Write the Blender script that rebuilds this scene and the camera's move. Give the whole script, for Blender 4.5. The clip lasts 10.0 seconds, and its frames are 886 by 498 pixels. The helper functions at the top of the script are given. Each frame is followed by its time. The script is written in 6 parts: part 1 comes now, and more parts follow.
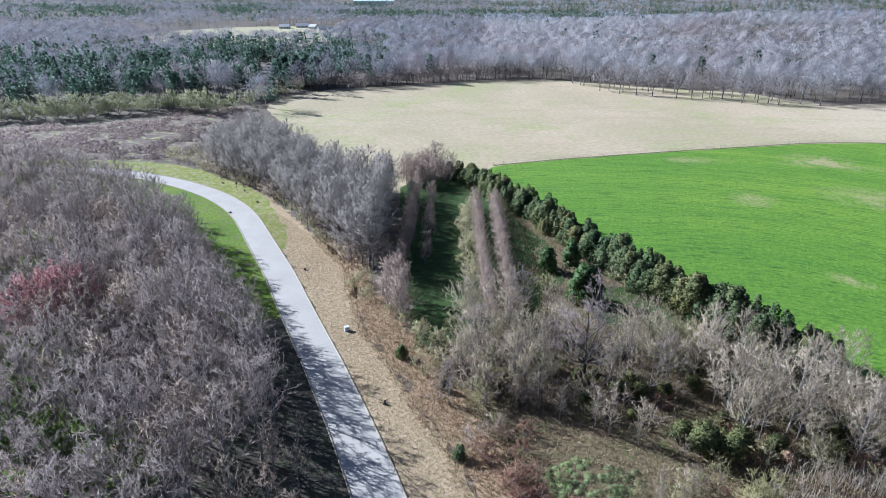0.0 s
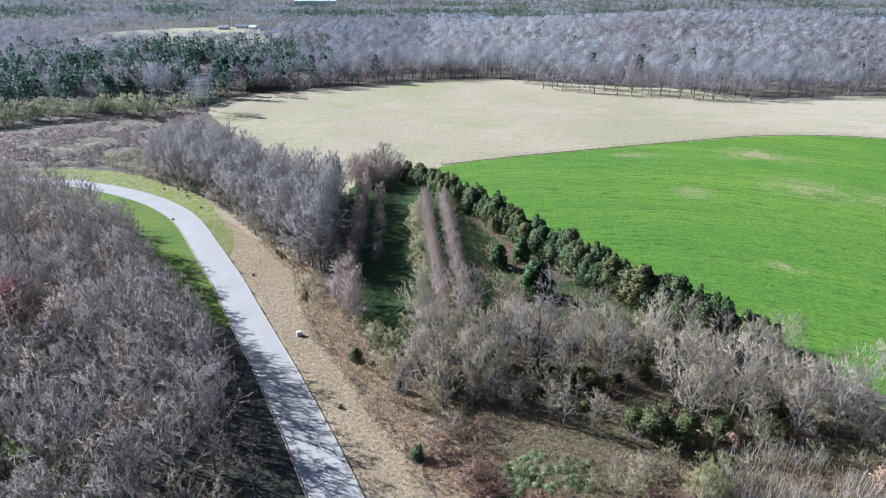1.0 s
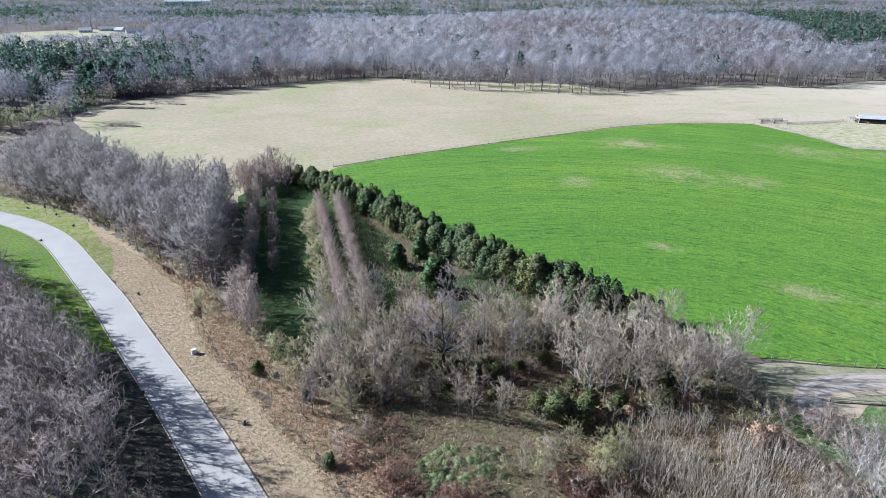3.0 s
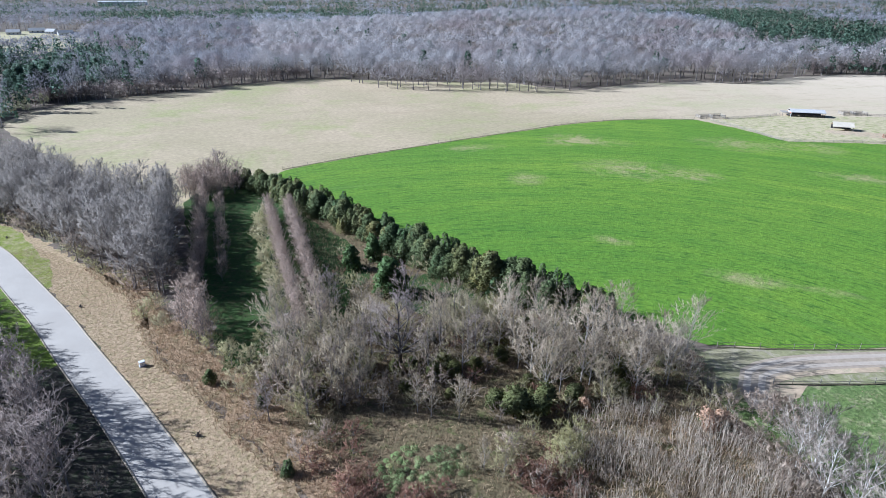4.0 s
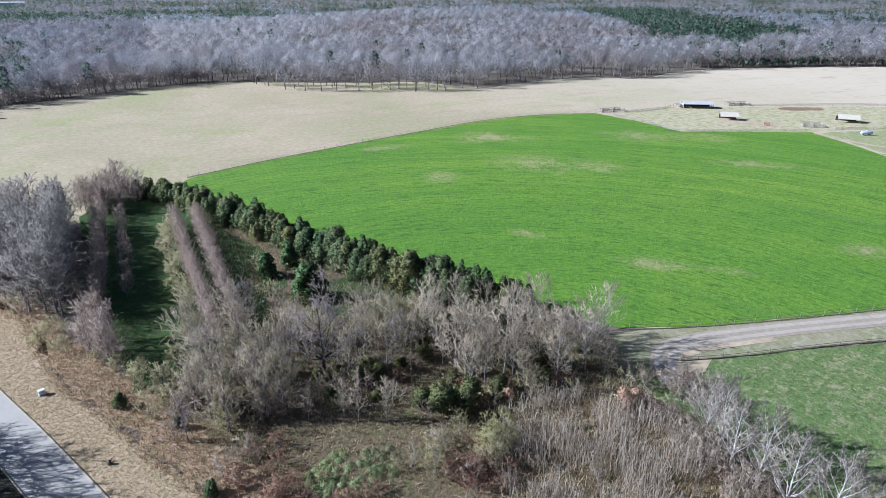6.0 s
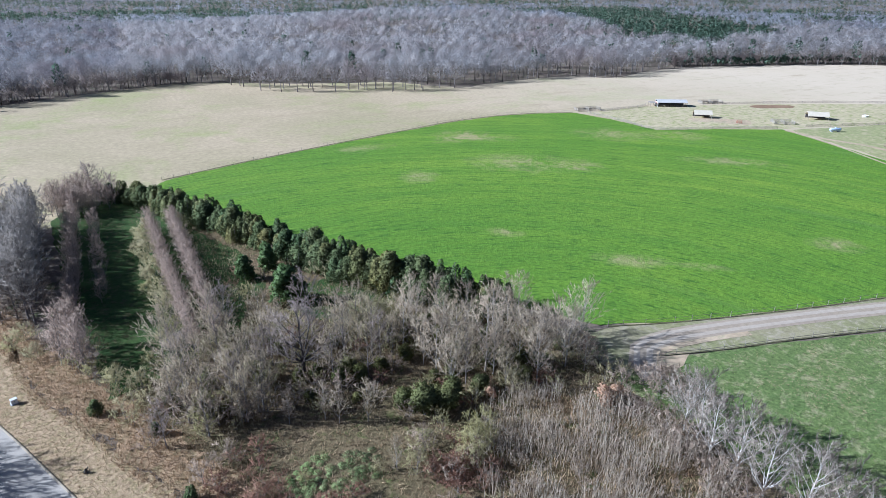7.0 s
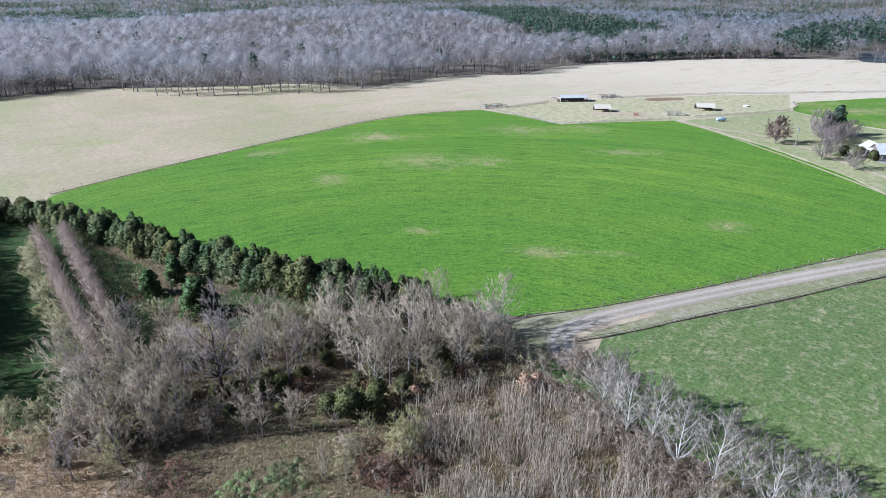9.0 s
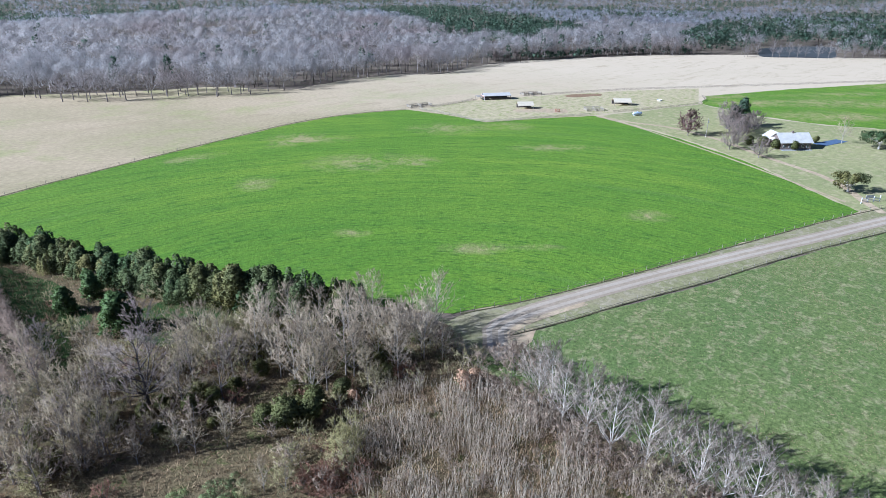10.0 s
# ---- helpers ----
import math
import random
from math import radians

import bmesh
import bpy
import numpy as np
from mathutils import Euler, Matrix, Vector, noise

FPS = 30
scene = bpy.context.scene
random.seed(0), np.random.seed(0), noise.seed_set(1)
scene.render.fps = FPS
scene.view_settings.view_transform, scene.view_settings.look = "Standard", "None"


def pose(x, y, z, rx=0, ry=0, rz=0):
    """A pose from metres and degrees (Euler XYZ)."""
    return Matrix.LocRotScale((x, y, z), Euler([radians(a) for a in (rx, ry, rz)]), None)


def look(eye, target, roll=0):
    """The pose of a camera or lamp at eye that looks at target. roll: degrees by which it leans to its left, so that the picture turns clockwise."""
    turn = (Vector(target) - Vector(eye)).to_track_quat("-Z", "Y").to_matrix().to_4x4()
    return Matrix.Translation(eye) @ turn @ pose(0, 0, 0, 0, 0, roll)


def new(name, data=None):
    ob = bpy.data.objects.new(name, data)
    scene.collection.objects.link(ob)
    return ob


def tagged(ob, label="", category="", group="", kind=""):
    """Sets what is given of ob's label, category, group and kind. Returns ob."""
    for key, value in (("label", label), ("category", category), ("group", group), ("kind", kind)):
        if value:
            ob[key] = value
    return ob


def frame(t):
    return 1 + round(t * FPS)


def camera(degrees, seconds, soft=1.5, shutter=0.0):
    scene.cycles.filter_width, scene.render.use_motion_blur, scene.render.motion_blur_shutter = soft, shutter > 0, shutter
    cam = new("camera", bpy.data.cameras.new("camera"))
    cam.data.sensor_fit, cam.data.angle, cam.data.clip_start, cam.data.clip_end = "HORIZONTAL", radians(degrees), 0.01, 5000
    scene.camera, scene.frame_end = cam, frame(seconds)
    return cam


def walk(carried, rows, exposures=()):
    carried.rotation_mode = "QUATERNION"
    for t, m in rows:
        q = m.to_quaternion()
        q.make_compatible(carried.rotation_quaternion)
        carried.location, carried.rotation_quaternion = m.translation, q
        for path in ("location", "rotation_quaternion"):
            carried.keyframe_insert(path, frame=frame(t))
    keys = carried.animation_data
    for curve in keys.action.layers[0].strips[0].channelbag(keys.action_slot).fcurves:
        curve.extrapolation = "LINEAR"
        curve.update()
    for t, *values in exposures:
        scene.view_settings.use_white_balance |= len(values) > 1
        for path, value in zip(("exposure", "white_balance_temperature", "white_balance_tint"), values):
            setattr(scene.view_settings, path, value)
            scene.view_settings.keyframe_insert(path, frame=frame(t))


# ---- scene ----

# ---------------------------------------------------------------- camera
cam = camera(70.98, 10.0, soft=0.6)
EYE, PITCH, ROLL = 60.0, -23.04, 0.24
YAWS = [(0.0, 0.0), (0.5, -2.25), (1.0, -4.89), (1.5, -7.44), (2.0, -9.87), (2.5, -12.59), (4.0, -19.67), (4.5, -22.34), (5.0, -24.57),
        (5.5, -26.44), (7.0, -29.91), (7.5, -31.05), (8.0, -32.66), (8.5, -35.24), (9.0, -38.23), (9.5, -41.51), (10.0, -45.03)]
walk(cam, [(t, pose(0, 0, EYE, 90 + PITCH, 0, yaw) @ pose(0, 0, 0, 0, 0, ROLL)) for t, yaw in YAWS], [(0.0, 1.18, 4890, 9), (2.5, 1.16, 4890, 9), (5.0, 1.03, 4890, 9), (10.0, 1.0, 4890, 9)])

# ---------------------------------------------------------------- light
SUN_HIGH, SUN_TURN = 29.5, -62.0
world = bpy.data.worlds.new("sky")
scene.world = world
world.use_nodes = True
sky = world.node_tree.nodes.new("ShaderNodeTexSky")
sky.sky_type, sky.sun_disc = "NISHITA", False
sky.air_density, sky.dust_density = 0.5, 0.4
sky.sun_elevation, sky.sun_rotation = radians(SUN_HIGH), radians(SUN_TURN)
back = world.node_tree.nodes["Background"]
back.inputs["Strength"].default_value = 0.05
world.node_tree.links.new(sky.outputs["Color"], back.inputs["Color"])
sun = new("sun", bpy.data.lights.new("sun", "SUN"))
sun.data.energy, sun.data.angle, sun.data.color = 5.0, radians(0.53), (1.0, 0.97, 0.92)
toward = Vector((math.sin(radians(SUN_TURN)) * math.cos(radians(SUN_HIGH)), math.cos(radians(SUN_TURN)) * math.cos(radians(SUN_HIGH)), math.sin(radians(SUN_HIGH))))
sun.matrix_world = look(toward * 200, (0, 0, 0))


# ---------------------------------------------------------------- materials
def nodes_of(name, rough=0.9, spec=0.2):
    m = bpy.data.materials.new(name)
    m.use_nodes = True
    b = m.node_tree.nodes["Principled BSDF"]
    b.inputs["Roughness"].default_value = rough
    b.inputs["Specular IOR Level"].default_value = spec
    return m, m.node_tree.nodes, m.node_tree.links, b


def ramp_of(nd, stops):
    r = nd.new("ShaderNodeValToRGB")
    el = r.color_ramp.elements
    while len(el) < len(stops):
        el.new(0.5)
    for e, (p, c) in zip(el, stops):
        e.position, e.color = p, (*c, 1)
    return r


def place_of(nd, ln, turn=0.0, scale=(1, 1, 1)):
    geo = nd.new("ShaderNodeNewGeometry")
    mp = nd.new("ShaderNodeMapping")
    mp.inputs["Rotation"].default_value = (0, 0, radians(turn))
    mp.inputs["Scale"].default_value = scale
    ln.new(geo.outputs["Position"], mp.inputs["Vector"])
    return mp.outputs["Vector"]


def noise_of(nd, ln, vec, scale, detail=4, rough=0.6, distort=0.0):
    n = nd.new("ShaderNodeTexNoise")
    n.inputs["Scale"].default_value, n.inputs["Detail"].default_value = scale, detail
    n.inputs["Roughness"].default_value, n.inputs["Distortion"].default_value = rough, distort
    ln.new(vec, n.inputs["Vector"])
    return n.outputs["Fac"]


def mixed(nd, ln, fac, a, b, kind="MIX"):
    m = nd.new("ShaderNodeMix")
    m.data_type, m.blend_type = "RGBA", kind
    for value, socket in ((fac, m.inputs[0]), (a, m.inputs[6]), (b, m.inputs[7])):
        if isinstance(value, (int, float)):
            socket.default_value = value
        elif isinstance(value, tuple):
            socket.default_value = (*value, 1)
        else:
            ln.new(value, socket)
    return m.outputs[2]


def spread(nd, ln, value, low, high):
    r = nd.new("ShaderNodeMapRange")
    r.inputs["From Min"].default_value, r.inputs["From Max"].default_value = low, high
    ln.new(value, r.inputs["Value"])
    return r.outputs["Result"]


def bumped(nd, ln, b, height, strength, distance):
    bp = nd.new("ShaderNodeBump")
    bp.inputs["Strength"].default_value, bp.inputs["Distance"].default_value = strength, distance
    ln.new(height, bp.inputs["Height"])
    ln.new(bp.outputs["Normal"], b.inputs["Normal"])


def ground_material(name, main, second, third, broad=0.02, fine=0.7, cover=(0.5, 0.62), grain=0.35, bump=0.5, dist=0.25, middle=0.0):
    """Two earths or grasses in broad patches, a third in scattered spots, with fine grain and relief."""
    m, nd, ln, b = nodes_of(name, 0.95, 0.1)
    v = place_of(nd, ln)
    big = noise_of(nd, ln, v, broad, 6, 0.65, 0.6)
    mid = noise_of(nd, ln, v, middle or broad * 7 + 0.05, 6, 0.75, 0.5)
    tiny = noise_of(nd, ln, v, fine, 6, 0.75)
    col = mixed(nd, ln, spread(nd, ln, big, 0.38, 0.62), main, second)
    col = mixed(nd, ln, spread(nd, ln, mid, *cover), col, third)
    col = mixed(nd, ln, grain, col, ramp_of_fac(nd, ln, tiny), "OVERLAY")
    ln.new(col, b.inputs["Base Color"])
    bumped(nd, ln, b, tiny, bump, dist)
    return m


def ramp_of_fac(nd, ln, fac):
    r = ramp_of(nd, [(0.3, (0.05, 0.05, 0.05)), (0.7, (0.95, 0.95, 0.95))])
    ln.new(fac, r.inputs["Fac"])
    return r.outputs["Color"]


def twig_material(name, a, b_, c, rough=0.85, glow=0.25, low=0.72, high=1.25, each=0.0):
    """Bark of limbs and twigs: tone differs tree by tree, stand by stand and twig by twig."""
    m, nd, ln, b = nodes_of(name, rough, 0.25)
    info = nd.new("ShaderNodeObjectInfo")
    geo = nd.new("ShaderNodeNewGeometry")
    v = place_of(nd, ln)
    stand = noise_of(nd, ln, v, 0.11, 3)
    col = mixed(nd, ln, info.outputs["Random"], a, b_)
    col = mixed(nd, ln, spread(nd, ln, stand, 0.4, 0.62), col, c)
    r = ramp_of(nd, [(0.0, (low, low, low)), (1.0, (high, high, high))])
    ln.new(geo.outputs["Random Per Island"], r.inputs["Fac"])
    col = mixed(nd, ln, 1.0, col, r.outputs["Color"], "MULTIPLY")
    if each:
        one = noise_of(nd, ln, v, each, 2, 0.5)
        r = ramp_of(nd, [(0.36, (0.72, 0.70, 0.70)), (0.5, (0.97, 0.97, 0.97)), (0.66, (1.15, 1.1, 1.06))])
        ln.new(one, r.inputs["Fac"])
        col = mixed(nd, ln, 1.0, col, r.outputs["Color"], "MULTIPLY")
        wide = noise_of(nd, ln, v, 0.011, 4, 0.6)
        col = mixed(nd, ln, spread(nd, ln, wide, 0.5, 0.68), col, tuple(x * y for x, y in zip(c, (0.82, 0.72, 0.70))))
    ln.new(col, b.inputs["Base Color"])
    if glow:
        thin = nd.new("ShaderNodeBsdfTranslucent")
        ln.new(col, thin.inputs["Color"])
        both = nd.new("ShaderNodeMixShader")
        both.inputs["Fac"].default_value = glow
        ln.new(b.outputs["BSDF"], both.inputs[1])
        ln.new(thin.outputs["BSDF"], both.inputs[2])
        ln.new(both.outputs["Shader"], nd["Material Output"].inputs["Surface"])
    return m


def plain(name, colour, rough=0.8, metal=0.0, vary=0.25, scale=3.0, spec=0.3):
    m, nd, ln, b = nodes_of(name, rough, spec)
    b.inputs["Metallic"].default_value = metal
    v = place_of(nd, ln)
    n = noise_of(nd, ln, v, scale, 5, 0.7)
    dark = tuple(x * (1 - vary) for x in colour)
    light = tuple(min(1, x * (1 + vary)) for x in colour)
    r = ramp_of(nd, [(0.3, dark), (0.7, light)])
    ln.new(n, r.inputs["Fac"])
    ln.new(r.outputs["Color"], b.inputs["Base Color"])
    bumped(nd, ln, b, n, 0.2, 0.02)
    return m


M_FLOOR = ground_material("leaf_litter", (0.14, 0.106, 0.08), (0.175, 0.135, 0.10), (0.10, 0.10, 0.05), 0.03, 0.9, (0.52, 0.62))
M_SCRUB = ground_material("scrub_floor", (0.175, 0.125, 0.07), (0.125, 0.10, 0.05), (0.095, 0.105, 0.032), 0.08, 1.3, (0.54, 0.66), 0.7, 0.9, 0.4, 0.3)
def pasture_material():
    """Dry pasture, paler towards its eastern end."""
    m = ground_material("dry_pasture", (0.425, 0.325, 0.205), (0.355, 0.285, 0.165), (0.30, 0.295, 0.115), 0.012, 0.5, (0.50, 0.70), 0.25, 0.3, 0.15, 0.02)
    nd, ln, b = m.node_tree.nodes, m.node_tree.links, m.node_tree.nodes["Principled BSDF"]
    old = b.inputs["Base Color"].links[0].from_socket
    v = place_of(nd, ln)
    xyz = nd.new("ShaderNodeSeparateXYZ")
    ln.new(v, xyz.inputs["Vector"])
    east = mixed(nd, ln, 0.35, spread(nd, ln, xyz.outputs["X"], 120, 420), noise_of(nd, ln, v, 0.016, 6, 0.7, 0.5))
    streak = noise_of(nd, ln, place_of(nd, ln, 25, (0.02, 0.12, 1)), 1.0, 5, 0.7, 0.8)
    col = mixed(nd, ln, spread(nd, ln, east, 0.25, 0.85), old, (0.55, 0.44, 0.31))
    col = mixed(nd, ln, spread(nd, ln, streak, 0.55, 0.8), col, (0.33, 0.25, 0.15))
    blot = noise_of(nd, ln, v, 0.09, 8, 0.8, 0.8)
    col = mixed(nd, ln, spread(nd, ln, blot, 0.54, 0.85), col, (0.27, 0.215, 0.125))
    ln.new(col, b.inputs["Base Color"])
    return m


M_PASTURE = pasture_material()
M_VERGE = ground_material("dry_verge_grass", (0.40, 0.287, 0.172), (0.35, 0.245, 0.142), (0.26, 0.205, 0.10), 0.06, 1.7, (0.46, 0.64), 0.52, 0.6, 0.25, 0.9)
M_ROUGH = ground_material("rough_dead_grass", (0.40, 0.272, 0.16), (0.335, 0.225, 0.13), (0.21, 0.165, 0.08), 0.07, 1.4, (0.48, 0.66), 0.5, 0.7, 0.3, 0.28)
M_FRINGE = ground_material("green_verge_grass", (0.16, 0.19, 0.025), (0.21, 0.21, 0.045), (0.30, 0.25, 0.13), 0.06, 1.6, (0.44, 0.62), 0.45, 0.6, 0.3)
# Verge greens toned down in colour for the shade below the wood.
M_DIM_VERGE = ground_material("dimmed_verge_grass", (0.11, 0.17, 0.015), (0.16, 0.20, 0.025), (0.16, 0.14, 0.07), 0.06, 1.5, (0.48, 0.64), 0.5, 0.6, 0.3)
# Leaf litter darkened: the wood's shade is put into its colour.
M_LITTER = ground_material("shade_dark_litter", (0.055, 0.048, 0.034), (0.075, 0.06, 0.042), (0.045, 0.055, 0.025), 0.1, 1.3, (0.5, 0.64), 0.5, 0.6, 0.3)
# Grass greens darkened to stand in for shade between trees and beside the holly.
M_LUSH = ground_material("shaded_lush_grass", (0.034, 0.062, 0.016), (0.05, 0.078, 0.02), (0.075, 0.075, 0.03), 0.08, 1.3, (0.5, 0.6), 0.4, 0.6, 0.3)
M_MEADOW = ground_material("meadow_grass", (0.12, 0.163, 0.05), (0.162, 0.19, 0.061), (0.30, 0.27, 0.14), 0.02, 1.3, (0.5, 0.66), 0.62, 0.9, 0.35, 0.4)
M_LAWN = ground_material("lawn_grass", (0.42, 0.345, 0.205), (0.46, 0.37, 0.23), (0.28, 0.275, 0.11), 0.04, 0.4, (0.48, 0.6), 0.25, 0.3, 0.15)
M_YARD = ground_material("yard_grass", (0.255, 0.255, 0.11), (0.30, 0.28, 0.13), (0.39, 0.325, 0.185), 0.03, 0.5, (0.5, 0.66), 0.3, 0.3, 0.15)
M_BRACKEN = ground_material("bracken_meadow", (0.17, 0.12, 0.10), (0.21, 0.16, 0.12), (0.30, 0.28, 0.13), 0.03, 0.4, (0.5, 0.6), 0.6, 0.9, 0.8)
M_SHOULDER = ground_material("road_shoulder", (0.275, 0.235, 0.135), (0.215, 0.205, 0.095), (0.32, 0.27, 0.18), 0.05, 0.9, (0.5, 0.62), 0.3, 0.4, 0.2)
M_MUD = ground_material("brown_mud", (0.22, 0.135, 0.08), (0.27, 0.175, 0.105), (0.18, 0.12, 0.07), 0.1, 0.7, (0.5, 0.62), 0.3, 0.4, 0.1)
M_DIRT = ground_material("bare_dirt", (0.41, 0.30, 0.19), (0.45, 0.34, 0.225), (0.31, 0.27, 0.16), 0.05, 0.7, (0.5, 0.62), 0.25, 0.3, 0.1)


M_STRIP = ground_material("dark_strip_grass", (0.16, 0.14, 0.07), (0.20, 0.165, 0.09), (0.10, 0.10, 0.045), 0.2, 1.5, (0.5, 0.62), 0.5, 0.6, 0.3)
BARE_SPOTS = [(136, 178, 14.4, 10.3, -44), (144, 224, 13.1, 7.5, -44), (198, 198, 11.5, 9.6, -44), (222, 183, 9.2, 7.6, -44), (205, 141, 12.5, 4.8, -44), (106, 94, 6.3, 3.2, -44), (90, 124, 3.7, 2.4, -44), (95, 181, 4.6, 6.5, -44), (158, 76, 4.8, 3.9, -44), (152, 165, 6.3, 6.4, -44), (118, 83, 4.2, 1.8, -44), (136, 223, 9.4, 5.4, 1), (93, 226, 9.5, 4.3, 1)]


def crop_material(spots):
    m, nd, ln, b = nodes_of("winter_crop", 0.9, 0.15)
    v = place_of(nd, ln)
    big = noise_of(nd, ln, v, 0.012, 5, 0.6, 0.5)
    off = nd.new("ShaderNodeVectorMath")
    off.operation = "SUBTRACT"
    ln.new(v, off.inputs[0])
    off.inputs[1].default_value = (48, 52, 0)
    far = nd.new("ShaderNodeVectorMath")
    far.operation = "LENGTH"
    ln.new(off.outputs["Vector"], far.inputs[0])
    xyz = nd.new("ShaderNodeSeparateXYZ")
    ln.new(off.outputs["Vector"], xyz.inputs["Vector"])
    turn = nd.new("ShaderNodeMath")
    turn.operation = "ARCTAN2"
    ln.new(xyz.outputs["Y"], turn.inputs[0])
    ln.new(xyz.outputs["X"], turn.inputs[1])
    along = nd.new("ShaderNodeMath")
    along.operation = "MULTIPLY"
    ln.new(turn.outputs[0], along.inputs[0])
    along.inputs[1].default_value = 8.0
    rows = nd.new("ShaderNodeCombineXYZ")
    ln.new(far.outputs["Value"], rows.inputs["X"])
    ln.new(along.outputs[0], rows.inputs["Y"])
    swath = noise_of(nd, ln, rows.outputs["Vector"], 0.14, 5, 0.7, 0.3)
    drill = noise_of(nd, ln, rows.outputs["Vector"], 0.75, 5, 0.75, 0.15)
    fine = noise_of(nd, ln, v, 0.9, 6, 0.8)
    ragged = noise_of(nd, ln, v, 0.11, 8, 0.8, 1.2)
    col = mixed(nd, ln, spread(nd, ln, big, 0.4, 0.6), (0.138, 0.228, 0.021), (0.182, 0.262, 0.026))
    col = mixed(nd, ln, spread(nd, ln, swath, 0.36, 0.66), col, (0.102, 0.192, 0.019))
    col = mixed(nd, ln, spread(nd, ln, drill, 0.56, 0.72), col, (0.094, 0.174, 0.022))
    step = nd.new("ShaderNodeVectorMath")
    step.operation = "MULTIPLY"
    ln.new(rows.outputs["Vector"], step.inputs[0])
    step.inputs[1].default_value = (1.5, 1.9, 1)
    dash = noise_of(nd, ln, step.outputs["Vector"], 1.0, 3, 0.6, 0.2)
    col = mixed(nd, ln, spread(nd, ln, dash, 0.53, 0.64), col, (0.068, 0.136, 0.016))
    total = None
    for x, y, across, deep, angle in spots:
        geo = nd.new("ShaderNodeNewGeometry")
        mp = nd.new("ShaderNodeMapping")
        mp.vector_type = "TEXTURE"
        mp.inputs["Location"].default_value = (x, y, 0)
        mp.inputs["Rotation"].default_value = (0, 0, radians(angle))
        mp.inputs["Scale"].default_value = (across * 1.9, deep * 1.7, 100)
        ln.new(geo.outputs["Position"], mp.inputs["Vector"])
        g = nd.new("ShaderNodeTexGradient")
        g.gradient_type = "SPHERICAL"
        ln.new(mp.outputs["Vector"], g.inputs["Vector"])
        if total is None:
            total = g.outputs["Fac"]
        else:
            add = nd.new("ShaderNodeMath")
            add.operation = "ADD"
            ln.new(total, add.inputs[0])
            ln.new(g.outputs["Fac"], add.inputs[1])
            total = add.outputs[0]
    if total is not None:
        mul = nd.new("ShaderNodeMath")
        mul.operation = "MULTIPLY"
        ln.new(total, mul.inputs[0])
        ln.new(spread(nd, ln, ragged, 0.40, 0.66), mul.inputs[1])
        col = mixed(nd, ln, spread(nd, ln, mul.outputs[0], 0.05, 0.74), col, (0.31, 0.27, 0.115))
    thin = noise_of(nd, ln, rows.outputs["Vector"], 0.09, 6, 0.75, 0.8)
    col = mixed(nd, ln, spread(nd, ln, thin, 0.60, 0.84), col, (0.142, 0.212, 0.045))
    col = mixed(nd, ln, 0.45, col, ramp_of_fac(nd, ln, fine), "OVERLAY")
    ln.new(col, b.inputs["Base Color"])
    bumped(nd, ln, b, fine, 0.8, 0.4)
    return m


M_CROP = crop_material(BARE_SPOTS)
M_CROP_PLAIN = crop_material([(352, 92, 22, 12, -35), (420, 72, 34, 9, -35), (380, 145, 24, 7, -35), (395, 105, 30, 10, -35), (440, 100, 26, 7, -35), (500, 85, 24, 8, -35), (370, 70, 16, 8, -35), (365, 130, 16, 9, -35)])


def asphalt_material():
    m, nd, ln, b = nodes_of("worn_asphalt", 0.9, 0.15)
    v = place_of(nd, ln)
    big = noise_of(nd, ln, v, 0.15, 6, 0.65, 0.3)
    grit = noise_of(nd, ln, v, 6.0, 6, 0.8)
    r = ramp_of(nd, [(0.3, (0.37, 0.32, 0.265)), (0.7, (0.43, 0.375, 0.312))])
    ln.new(big, r.inputs["Fac"])
    col = mixed(nd, ln, 0.2, r.outputs["Color"], ramp_of_fac(nd, ln, grit), "OVERLAY")
    ln.new(col, b.inputs["Base Color"])
    bumped(nd, ln, b, grit, 0.2, 0.01)
    return m


M_ASPHALT = asphalt_material()
M_WATER = plain("pond_water", (0.07, 0.072, 0.07), 0.6, 0, 0.3, 0.05, 0.05)
M_KERB = plain("kerb_concrete", (0.31, 0.25, 0.175), 0.9, 0, 0.2, 1.0)
M_GRAVEL = ground_material("pale_gravel", (0.32, 0.25, 0.18), (0.36, 0.285, 0.205), (0.27, 0.215, 0.14), 0.06, 1.2, (0.5, 0.7), 0.18, 0.2, 0.05)
M_TRACK = ground_material("worn_gravel", (0.39, 0.315, 0.24), (0.43, 0.355, 0.275), (0.34, 0.27, 0.195), 0.06, 1.2, (0.52, 0.72), 0.12, 0.15, 0.03)
M_TWIG_GREY = twig_material("grey_twigs", (0.365, 0.295, 0.245), (0.295, 0.232, 0.19), (0.345, 0.27, 0.235), 0.85, 0.3, 0.9, 1.08)
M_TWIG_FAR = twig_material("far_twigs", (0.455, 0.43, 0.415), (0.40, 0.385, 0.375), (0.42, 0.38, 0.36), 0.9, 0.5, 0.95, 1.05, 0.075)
# Far twigs again, darkened: the western trees' backlit shade put into the colour.
M_TWIG_SHADED = twig_material("shaded_far_twigs", (0.33, 0.325, 0.335), (0.28, 0.28, 0.295), (0.31, 0.285, 0.285), 0.9, 0.45, 0.95, 1.05, 0.06)
# Cooler, bluer copy for the farthest bands: haze put into the twig colour.
M_TWIG_HAZED = twig_material("hazed_distant_twigs", (0.40, 0.41, 0.435), (0.36, 0.375, 0.40), (0.36, 0.35, 0.365), 0.9, 0.5, 0.95, 1.05, 0.05)
